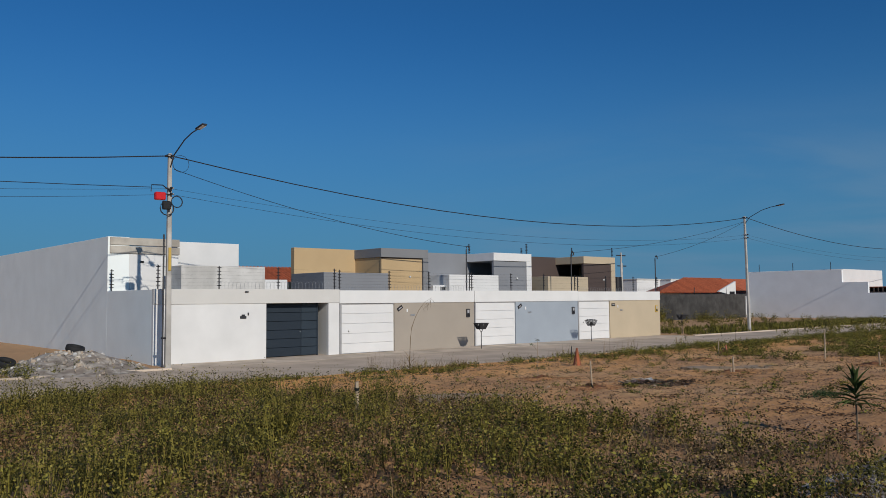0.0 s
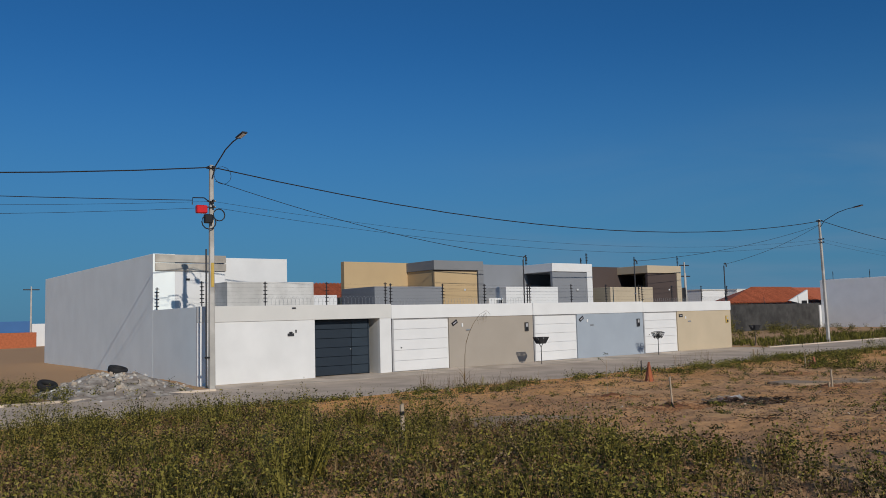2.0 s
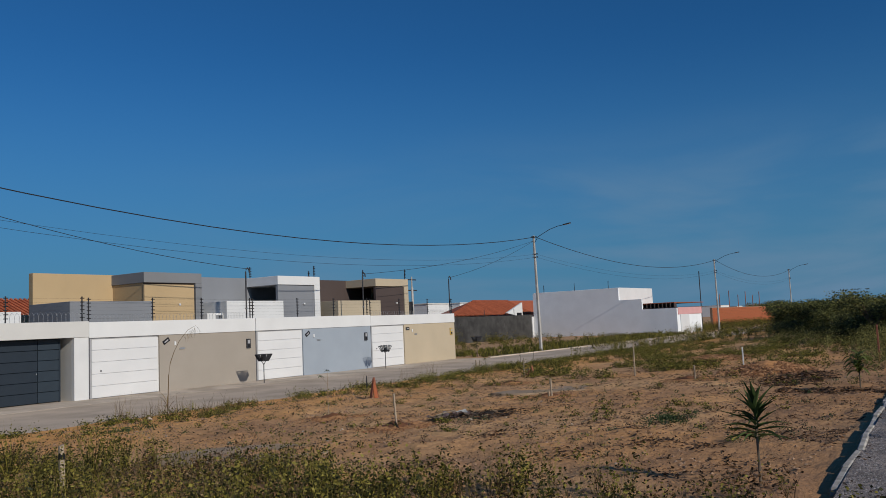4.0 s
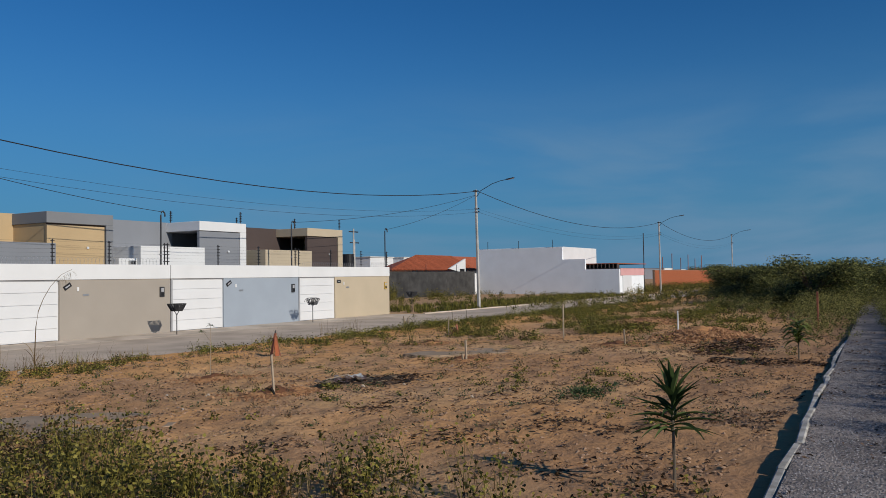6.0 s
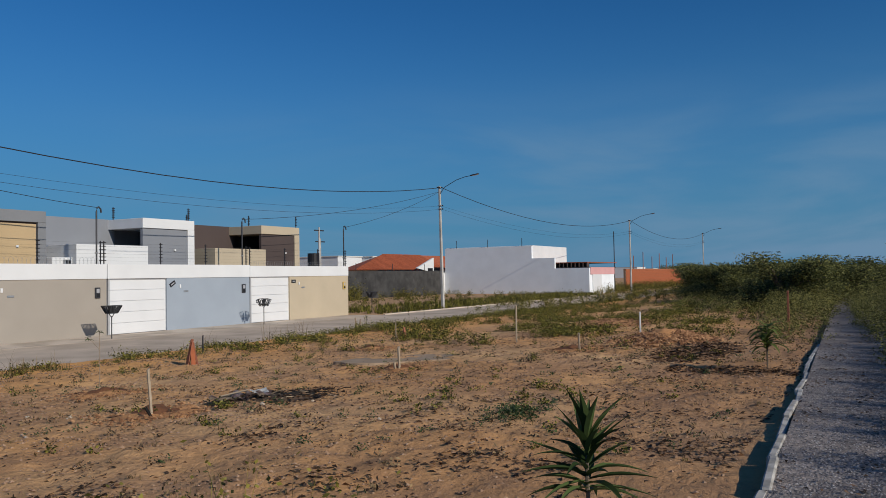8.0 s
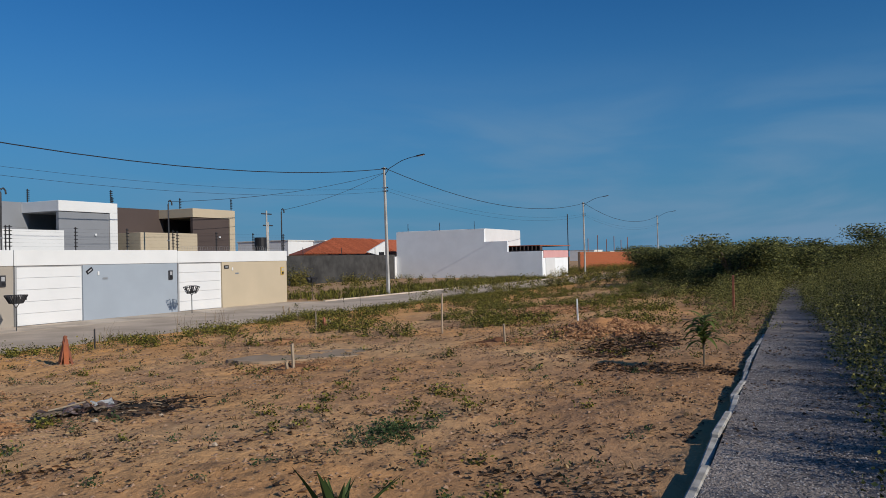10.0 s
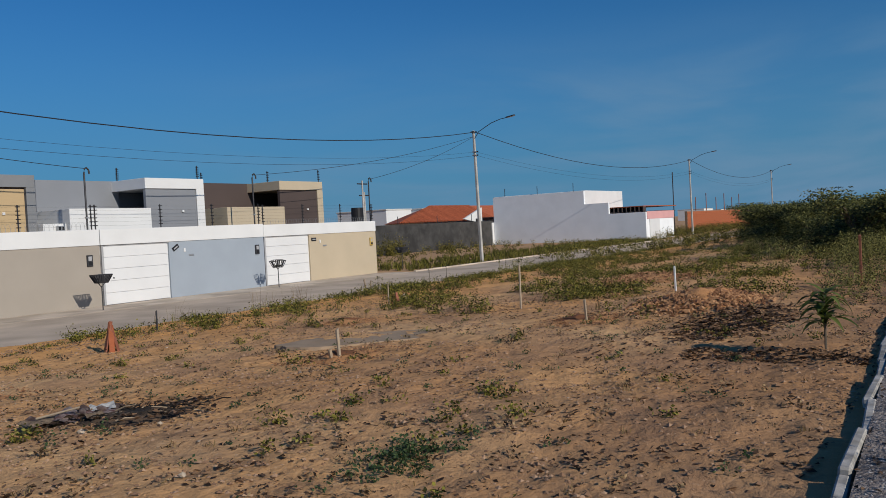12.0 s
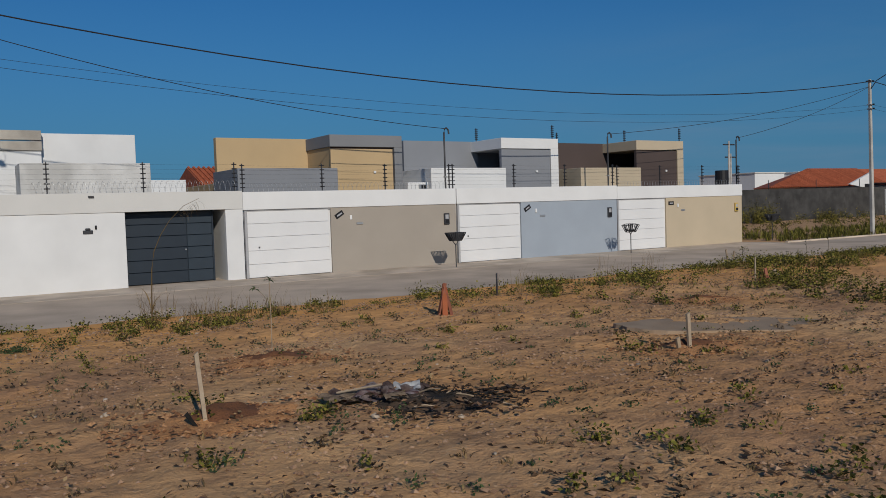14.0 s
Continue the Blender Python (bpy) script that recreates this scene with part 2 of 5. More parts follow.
def mesh_of(name, bm, mat, smooth=False):
    me = bpy.data.meshes.new(name)
    bmesh.ops.recalc_face_normals(bm, faces=bm.faces)
    bm.to_mesh(me)
    bm.free()
    me.materials.append(mat)
    if smooth:
        me.polygons.foreach_set("use_smooth", [True] * len(me.polygons))
    return me


def part(name, bm, mat, parent=None, label="", smooth=False):
    ob = new(name, mesh_of(name, bm, mat, smooth))
    if parent is not None:
        ob.parent = parent
    if label:
        tagged(ob, label)
    return ob


def thing(name, label, category, group="", at=(0, 0, 0)):
    ob = new(name)
    ob.empty_display_size = 0.2
    ob.location = at
    return tagged(ob, label, category, group)


def structure(name, bm, mat, label, category, smooth=False):
    return tagged(part(name, bm, mat, None, "", smooth), label, category, kind="structure")


def fbm(x, y, s, o=4):
    return noise.fractal(Vector((x * s, y * s, 3.1)), 1.0, 2.0, o)


def smooth(a, b, v):
    t = min(1.0, max(0.0, (v - a) / (b - a)))
    return t * t * (3 - 2 * t)


# ---- ground ----
def kerb_y(x):
    return -24.95 + 0.042 * x


def ground_z(x, y):
    edge = -8.1 + 0.45 * noise.noise(Vector((x * 0.5, 0.0, 7.0))) + 0.18 * noise.noise(Vector((x * 2.3, 1.0, 7.0)))
    z = -0.09 + 0.13 * smooth(edge + 0.35, edge - 0.15, y)
    z += 0.30 * smooth(-8.2, -13.5, y) + 0.16 * smooth(-13.5, -23.0, y)
    if y > -2.0:
        z = -0.09
        if x > 23.7 or x < -8.2 or y > 8:
            z = 0.02 + 0.12 * smooth(-2.0, 3.0, y) + 0.05 * fbm(x, y, 0.4)
    if y < -8.2:
        k = smooth(-8.2, -9.5, y) * (1 - 0.9 * smooth(kerb_y(x) + 0.3, kerb_y(x), y))
        z += k * (0.05 * fbm(x, y, 0.35, 3) + 0.035 * fbm(x, y, 1.3, 4) + 0.03 * (fbm(x, y, 4.5, 3)))
    return z


def spaced(lo, hi, step, limit):
    vals = list(np.arange(lo, hi + 1e-6, step))
    d = step
    v = hi
    right = []
    while v < limit:
        d = min(d * 1.22, 400)
        v += d
        right.append(v)
    d, v, left = step, lo, []
    while v > -limit:
        d = min(d * 1.22, 400)
        v -= d
        left.append(v)
    return left[::-1] + vals + right


def build_ground():
    xs, ys = spaced(-20.0, 14.0, 0.1, 3500), spaced(-26.5, -7.0, 0.1, 3500)
    w = len(xs)
    verts = [(x, y, ground_z(x, y)) for y in ys for x in xs]
    faces = [(j * w + i, j * w + i + 1, (j + 1) * w + i + 1, (j + 1) * w + i) for j in range(len(ys) - 1) for i in range(w - 1)]
    me = bpy.data.meshes.new("ground")
    me.from_pydata(verts, [], faces)
    me.polygons.foreach_set("use_smooth", [True] * len(faces))
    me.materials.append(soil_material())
    return tagged(new("ground", me), "dry sandy red-brown earth of an empty lot", "ground", kind="structure")


def soil_material():
    m = bpy.data.materials.new("sandy_soil")
    m.use_nodes = True
    n, l = m.node_tree.nodes, m.node_tree.links
    b = n["Principled BSDF"]
    b.inputs["Roughness"].default_value = 1.0
    b.inputs["Specular IOR Level"].default_value = 0.1
    g = n.new("ShaderNodeNewGeometry")

    def noise_node(s, d, rough=0.5):
        t = n.new("ShaderNodeTexNoise")
        t.inputs["Scale"].default_value, t.inputs["Detail"].default_value, t.inputs["Roughness"].default_value = s, d, rough
        l.new(g.outputs["Position"], t.inputs["Vector"])
        return t.outputs[0]

    def ramp(v, lo, hi):
        r = n.new("ShaderNodeMapRange")
        r.inputs["From Min"].default_value, r.inputs["From Max"].default_value = lo, hi
        l.new(v, r.inputs["Value"])
        return r.outputs[0]

    def mix(f, a, c, fac=1.0):
        x = n.new("ShaderNodeMixRGB")
        k = n.new("ShaderNodeMath")
        k.operation = "MULTIPLY"
        l.new(f, k.inputs[0])
        k.inputs[1].default_value = fac
        l.new(k.outputs[0], x.inputs[0])
        if isinstance(a, tuple):
            x.inputs[1].default_value = (*a, 1)
        else:
            l.new(a, x.inputs[1])
        x.inputs[2].default_value = (*c, 1)
        return x.outputs[0]

    col = mix(ramp(noise_node(0.28, 4), 0.36, 0.58), (0.645, 0.39, 0.195), (0.62, 0.33, 0.14))
    col = mix(ramp(noise_node(0.5, 6, 0.6), 0.47, 0.64), col, (0.42, 0.24, 0.135), 0.7)
    col = mix(ramp(noise_node(2.4, 8, 0.65), 0.5, 0.68), col, (0.24, 0.14, 0.085), 0.55)
    col = mix(ramp(noise_node(9.0, 6, 0.6), 0.6, 0.74), col, (0.12, 0.075, 0.05), 0.5)
    col = mix(ramp(noise_node(26.0, 4), 0.6, 0.72), col, (0.68, 0.49, 0.32), 0.45)
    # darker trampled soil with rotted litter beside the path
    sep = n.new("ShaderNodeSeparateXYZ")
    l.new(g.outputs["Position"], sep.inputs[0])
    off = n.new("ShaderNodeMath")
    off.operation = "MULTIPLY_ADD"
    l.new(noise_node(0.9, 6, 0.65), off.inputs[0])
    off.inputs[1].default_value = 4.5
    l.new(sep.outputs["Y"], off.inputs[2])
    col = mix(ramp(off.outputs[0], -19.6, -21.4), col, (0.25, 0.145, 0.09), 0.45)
    # loose orange sand along the street side of the lot
    sand = n.new("ShaderNodeMath")
    sand.operation = "MULTIPLY_ADD"
    l.new(noise_node(0.45, 5, 0.6), sand.inputs[0])
    sand.inputs[1].default_value = 7.0
    l.new(sep.outputs["Y"], sand.inputs[2])
    col = mix(ramp(sand.outputs[0], -11.5, -8.0), col, (0.74, 0.37, 0.125), 0.9)
    # greyer plots across the street
    col = mix(ramp(sep.outputs["Y"], -6.5, -4.0), col, (0.40, 0.275, 0.175), 0.75)
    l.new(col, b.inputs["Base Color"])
    bump = n.new("ShaderNodeBump")
    bump.inputs["Strength"].default_value, bump.inputs["Distance"].default_value = 1.0, 0.05
    l.new(noise_node(6.0, 10, 0.65), bump.inputs["Height"])
    l.new(bump.outputs[0], b.inputs["Normal"])
    return m


build_ground()

# road and pavement
bm = bmesh.new()
box_bm(bm, -160, -8.9, -0.3, 190, -2.1, -0.004)
structure("road", bm, ROADMAT, "worn grey-brown paved street with dust along its edges", "road")
bm = bmesh.new()
box_bm(bm, -8.25, -2.1, -0.3, 23.7, 0.0, 0.0)
structure("pavement", bm, PAVECON, "dusty concrete pavement along the house fronts", "pavement")
for n_, (a, b_) in enumerate(((23.75, 62.0), (-60.0, -8.3))):
    k = structure("kerb", box(a, -2.25, -0.2, b_, -2.1, 0.06, 0.01), PAVECON, "low concrete kerb along the street verge", "kerb")


# ---- houses of the row ----
def garage_door(parent, x0, x1, z1, y):
    """Sectional door of ribbed panels in a frame."""
    door = part("garage_door", box(x0, y + 0.03, 0.0, x1, y + 0.07, z1, 0), DOORWHITE, parent, "white ribbed metal garage door")
    n_ = 5
    h = (z1 - 0.02) / n_
    for i in range(n_):
        part("panel", box(x0 + 0.09, y, 0.01 + i * h, x1 - 0.06, y + 0.035, (i + 1) * h + 0.002, 0.008), DOORWHITE, door)
    part("frame", box(x0, y - 0.03, 0, x0 + 0.08, y + 0.03, z1, 0.005), FRAMEGREY, door)
    part("lock", box(x0 + 0.42, y - 0.02, 0.93, x0 + 0.47, y, 0.98, 0.004), DARKMETAL, door)
    part("top_frame", box(x0 + 0.08, y - 0.02, z1 - 0.045, x1, y + 0.03, z1, 0.004), FRAMEGREY, door)
    return door


def insulator_post(parent, x, y, z0, z1, side=0.0):
    """Electric-fence rod with white-tipped insulators."""
    bm = bmesh.new()
    box_bm(bm, x - 0.017, y - 0.017, z0 - 0.05, x + 0.017, y + 0.017, z1)
    post = part("fence_post", bm, DARKMETAL, parent, "black electric-fence rod with insulators")
    n_ = 6
    for i in range(n_):
        z = z0 + 0.14 + i * (z1 - z0 - 0.2) / (n_ - 1)
        part("insulator", tube([(x - 0.075, y - 0.02, z), (x + 0.075, y - 0.02, z)], [0.018, 0.018], 6), BLACK, post)
    return [z0 + 0.14 + i * (z1 - z0 - 0.2) / (n_ - 1) for i in range(n_)]


def thin_wire(parent, a, b, sag=0.02, r=0.0016, name="fence_wire"):
    a, b = Vector(a), Vector(b)
    pts = [a.lerp(b, t) - Vector((0, 0, sag * 4 * t * (1 - t))) for t in (0, 0.25, 0.5, 0.75, 1)]
    return part(name, tube(pts, r, 4), WIREMAT, parent)


def wall_fittings(house, x, plate_x, meter_x, yellow=False):
    """House plate, bell, letter slot and meter box on the front wall."""
    bm = box(-0.16, -0.025, -0.1, 0.16, 0.0, 0.1, 0.006)
    p = part("number_plate", bm, BLACK, house, "dark tilted plate")
    p.location, p.rotation_euler = (plate_x, 0, 1.9), (0, radians(-32 if not yellow else 0), 0)
    p.scale = (1, 1, 0.8)
    bars = part("bar", box(-0.1, -0.03, -0.03, 0.1, -0.0255, 0.03, 0), FRAMEGREY, p)
    part("doorbell", box(plate_x + 0.38, -0.03, 1.72, plate_x + 0.46, 0, 1.87, 0.008), WHITE, house, "white doorbell plate")
    part("letter_slot", box(plate_x + 0.62, -0.025, 1.55, plate_x + 0.86, 0, 1.62, 0.006), GALV, house, "small metal letter slot")
    m = part("meter_box", box(meter_x - 0.11, -0.06, 1.42, meter_x + 0.11, 0, 1.82, 0.012), YELLOW if yellow else DARKMETAL, house, "electricity meter box")
    part("meter_window", box(meter_x - 0.07, -0.066, 1.62, meter_x + 0.06, -0.061, 1.77, 0), FRAMEGREY, m)
    part("meter_cover", box(meter_x - 0.06, -0.066, 1.47, meter_x + 0.08, -0.061, 1.58, 0), BLACK, m)


def row_house(label, x0, x1, wall, panel, frame_, back, low, low_x, door_x1, port, back_x, top, mast_x, leg=0.42, solid=False, yellow=False):
    h = thing("house", label, "house", "row of walled houses")
    # street wall with its door opening
    part("front_wall", box(door_x1, 0.0, -0.1, x1, 0.16, 2.14, 0.004), wall, h)
    part("band", box(x0 - 0.05, -0.035, 2.14, x1, 0.16, 2.7 if x1 < 23 else 2.66, 0.01), WHITE, h, "white rendered band along the wall top")
    part("threshold", box(x0 - 0.05, 0.16, -0.1, x1, 0.5, 0.0, 0), PAVECON, h)
    garage_door(h, x0, door_x1, 2.14, 0.045)
    wall_fittings(h, x0, door_x1 + 0.3, x1 - 0.42, yellow)
    # portico: slab and right leg framing a flush panel
    a, b = port
    th = 0.44
    part("portico_top", box(a, 2.6, top - th, b, 5.4, top, 0.012), frame_, h)
    part("portico_leg", box(b - leg, 2.6, 0.0, b, 5.4, top - th, 0.01), frame_, h)
    if solid:
        # narrow gap between the panel and its frame, its shade painted in
        part("portico_panel", box(a + 0.03, 2.62, 0.0, b - leg - 0.07, 2.72, top - th - 0.07, 0.006), panel, h)
        part("portico_body", box(a + 0.06, 2.74, 0.0, b - leg, 5.4, top - th, 0.004), panel, h)
        # dark brown sheet that stands in for the shade inside the gap
        part("gap_lining", box(a + 0.06, 2.725, 0.0, b - leg, 2.738, top - th - 0.002, 0), BROWN, h)
    else:
        # thin screen with an open porch behind it
        part("portico_panel", box(a + 0.03, 2.64, 0.0, b - leg - 0.02, 2.8, top - th - 0.03, 0.006), panel, h)
        part("porch_wall", box(a + 0.3, 5.16, 0.0, b - leg, 5.4, top - th, 0.004), panel, h)
    part("wall_lamp", box(b - 1.25, 2.57, 3.38, b - 1.15, 2.62 if solid else 2.64, 3.47, 0.01), WHITE, h, "small white wall lamp")
    part("back_block", box(back_x, 4.85, 0.0, a + 0.35, 5.15, top + 0.02, 0.012), back, h)
    part("rear_block", box(back_x + 0.2, 5.4, 0.0, x1 - 0.1, 11.5, 3.2, 0.012), back, h)
    part("low_block", box(low_x[0], 2.05, 0.0, low_x[1], 4.85, 3.55, 0.012), low, h)
    # service mast with a hooked top
    pts = [(mast_x, 0.2, 2.4), (mast_x, 0.2, 4.7), (mast_x + 0.02, 0.19, 4.84), (mast_x + 0.08, 0.17, 4.88), (mast_x + 0.15, 0.15, 4.8), (mast_x + 0.17, 0.15, 4.66)]
    mast = part("service_mast", tube(pts, 0.032, 8), DARKMETAL, h, "dark conduit mast with a hooked top")
    part("mast_bracket", box(mast_x - 0.05, 0.155, 3.1, mast_x + 0.05, 0.25, 3.15, 0.004), GALV, mast)
    return h


h2 = row_house("beige and grey house behind a taupe street wall", 0.0, 7.8, TAUPE, OCHRE, GREY, OCHRE, MIDGREY, (0.5, 4.15), 2.9, (4.13, 7.12), 0.65, 4.8, 7.52, 0.34, True)
h3 = row_house("white and grey house behind a blue-grey street wall", 7.88, 15.68, BLUEGREY, MIDGREY, WHITE, MIDGREY, WHITE, (8.05, 11.6), 10.74, (11.8, 14.83), 8.45, 4.82, 15.43)
h4 = row_house("beige and dark brown house behind a beige street wall", 15.74, 23.53, BEIGE, BROWN, BEIGE, BROWN, BEIGE, (15.6, 19.2), 18.56, (19.5, 22.62), 16.3, 4.84, 23.44, 0.42, False, True)
part("side_block", box(7.15, 2.3, 0.0, 8.05, 4.85, 3.02, 0.01), WHITE, h3)
vent = part("air_conditioner", box(7.62, 2.16, 2.74, 7.9, 2.3, 2.93, 0.01), GALV, h3, "small grey outdoor air unit")
part("grille", box(7.66, 2.15, 2.77, 7.75, 2.158, 2.9, 0), BLACK, vent)
part("grille", box(7.78, 2.15, 2.77, 7.87, 2.158, 2.9, 0), BLACK, vent)
part("end_wall", box(23.37, 0.16, -0.1, 23.53, 12.0, 2.62, 0.004), BEIGE, h4)


def fence_run(house, xs, z=2.7, y=0.08, top=0.88):
    levels = []
    for x in xs:
        levels = insulator_post(house, x, y, z, z + top)
    for a, b in zip(xs, xs[1:]):
        for zz in levels[::1]:
            thin_wire(house, (a, y - 0.03, zz), (b, y - 0.03, zz))


fence_run(h2, [0.0, 2.67, 5.0, 7.6])
fence_run(h3, [7.75, 10.5, 13.0, 15.55])
fence_run(h4, [15.8, 18.3, 20.95, 23.4], 2.66)
for ox, oy, oz in ((12.2, 5.0, 4.82), (14.83, 3.0, 4.82), (17.6, 6, 4.84), (20.3, 4.2, 4.84), (22.5, 2.75, 4.84)):
    insulator_post(h3 if ox < 15 else h4, ox, oy, oz, oz + 0.62)


LIMEWASH = material("limewash", (0.56, 0.55, 0.53), vary=0.14, scale=1.6, second=(0.46, 0.45, 0.43), mix_scale=1.0)

# corner house with the dark gate
h1 = thing("house", "white corner house with a dark slate gate and unfinished concrete beam", "house", "row of walled houses")
part("front_wall", box(-8.07, 0.0, -0.1, -3.52, 0.16, 2.18, 0.004), OFFWHITE, h1)
part("band", box(-8.07, -0.03, 2.18, -0.055, 0.16, 2.74, 0.008), CREAM, h1, "cream rendered band along the wall top")
part("gate_pillar", box(-0.6, 0.0, -0.1, -0.055, 0.16, 2.18, 0.004), OFFWHITE, h1)
part("recess_wall", box(-0.6, 0.16, -0.1, -0.42, 1.7, 2.18, 0), CREAM, h1)
part("recess_wall", box(-3.7, 0.16, -0.1, -3.52, 1.0, 2.18, 0), CREAM, h1)
part("recess_ceiling", box(-3.7, 0.16, 2.18, -0.42, 1.88, 2.3, 0), CREAM, h1)
part("recess_floor", box(-3.52, 0.0, -0.1, -0.6, 1.7, 0.0, 0), PAVECON, h1)
part("recess_back", box(-3.52, 1.7, -0.1, -0.42, 1.88, 2.18, 0), GREY, h1)
gate = part("gate", box(-3.52, 0.43, 0.02, -0.9, 0.46, 2.16, 0), GATEDARK, h1, "dark slate metal gate of horizontal panels standing slightly open")
for i in range(6):
    part("panel", box(-3.5, 0.39, 0.03 + i * 0.355, -1.7, 0.43, 0.03 + (i + 1) * 0.355 - 0.018, 0.006), GATEDARK, gate)
    part("door_panel", box(-1.68, 0.39, 0.03 + i * 0.355, -0.93, 0.43, 0.03 + (i + 1) * 0.355 - 0.018, 0.006), GATELIGHT, gate)
part("gate_edge", box(-0.93, 0.37, 0.0, -0.88, 0.47, 2.17, 0.006), GATEDARK, gate)
part("lock", box(-1.76, 0.37, 0.98, -1.72, 0.39, 1.03, 0.004), GALV, gate)
mb = part("letter_box", box(-4.66, -0.04, 1.6, -4.4, 0, 1.7, 0.01), DARKMETAL, h1, "dark letter box with a peaked cap")
part("cap", box(-4.6, -0.05, 1.7, -4.46, 0, 1.76, 0.02), DARKMETAL, mb)
part("doorbell", box(-4.34, -0.03, 1.72, -4.29, 0, 1.83, 0.005), BLACK, h1)
part("wall_lamp", box(-4.48, -0.08, 2.61, -4.33, -0.03, 2.66, 0.008), DARKMETAL, h1)
# side faces carry extra brightness in their colour
part("side_wall", box(-8.07, 0.16, -0.4, -7.91, 4.75, 2.72, 0.004), SIDELIT, h1)
part("side_block", box(-8.07, 4.75, -0.6, -7.2, 24.0, 4.95, 0.01), SIDELIT, h1)
part("front_block", box(-7.2, 4.75, 0.0, -5.1, 12.0, 4.28, 0.01), OFFWHITE, h1)
beam = part("beam", box(-8.0, 4.68, 4.28, -5.08, 5.0, 4.58, 0.01), RAWCON, h1, "raw grey concrete beam")
part("upper_beam", box(-8.0, 4.7, 4.62, -5.08, 5.0, 4.93, 0.01), RAWCON, h1, "raw grey concrete beam")
part("rear_block", box(-5.1, 5.1, 0.0, -2.1, 14.0, 4.88, 0.01), OFFWHITE, h1)
part("low_block", box(-5.95, 2.5, 0.0, -2.2, 4.0, 3.74, 0.01), LIMEWASH, h1, "thinly limewashed concrete parapet")
part("low_block", box(-2.2, 2.5, 0.0, -1.1, 4.0, 3.2, 0.01), OFFWHITE, h1)
part("wall_socket", box(-6.75, 4.72, 3.9, -6.6, 4.75, 3.98, 0.004), BLACK, h1)
fence_run(h1, [-7.88, -5.5, -2.95, -0.25], 2.74)
insulator_post(h1, -7.99, 4.5, 2.72, 3.6)


def razor_coil(parent, x0, x1, y, z, r=0.16):
    turns = int((x1 - x0) / 0.16)
    pts = [(x0 + (x1 - x0) * i / (turns * 8), y + 0.5 * r * math.cos(i * 0.785), z + r + r * math.sin(i * 0.785)) for i in range(turns * 8 + 1)]
    part("razor_wire", tube(pts, 0.004, 3), GALV, parent, "coiled galvanised razor wire")


razor_coil(h1, -5.9, -0.2, 0.02, 2.75)
razor_coil(h2, 0.2, 7.5, 0.02, 2.7, 0.13)
razor_coil(h4, 15.9, 23.2, 0.02, 2.68, 0.1)


# ---- litter baskets on posts ----
def basket(x, y, z=0.0, split=False, bar=0.014):
    """Tapered iron basket; the split one has lost its middle bars and sags to both sides."""
    b = thing("litter_basket", "split black iron litter basket on a thin post" if split else "black iron litter basket on a thin post by the pavement", "basket", "street litter baskets", (x, y, z))
    part("post", tube([(0, 0, -0.1), (0, 0, 0.8)], 0.018, 8), DARKMETAL, b)
    fork = bmesh.new()
    for q in (-1, 1):
        tube_bm(fork, [(0, 0, 0.74), (0.14 * q, 0, 0.93)], 0.014, 6)
    part("fork", fork, DARKMETAL, b)
    lo, hi = 0.9, 1.17
    wl, wh, dl, dh = 0.16, 0.30, 0.11, 0.18
    sides = ((-1, 0.0), (1, 0.0)) if split else ((0, 0.0),)
    for half, _ in sides:
        # the halves lean outwards round the fork
        k0, k1 = (-1, 1) if half == 0 else ((-1, -0.25) if half < 0 else (0.25, 1))
        tilt = 0.07 * half
        for z_, w, d in ((lo, wl, dl), (hi, wh, dh)):
            zl, zr = z_ - tilt * k0, z_ - tilt * k1
            part("rim", tube([(w * k0, -d, zl), (w * k1, -d, zr), (w * k1, d, zr), (w * k0, d, zl), (w * k0, -d, zl)], 0.012, 5), DARKMETAL, b)
        for q in (-1, 1):
            n_ = 10 if half == 0 else 4
            for i in range(n_):
                t = k0 + (k1 - k0) * i / (n_ - 1)
                part("bar", tube([(wl * t, dl * q, lo - tilt * t), (wh * t, dh * q, hi - tilt * t)], bar, 4), DARKMETAL, b)
        for e in (k0, k1):
            for i in range(4):
                t = -1 + i * 2 / 3
                part("bar", tube([(wl * e, dl * t, lo - tilt * e), (wh * e, dh * t, hi - tilt * e)], bar, 4), DARKMETAL, b)
        part("bottom", box(wl * k0, -dl, lo - 0.01, wl * k1, dl, lo + 0.01, 0), DARKMETAL, b)
    return b


bk = basket(6.68, -1.66, bar=0.022)
basket(15.03, -1.42, 0.0, True)
copy_thing(bk, pose(24.5, -0.9, 0.06))


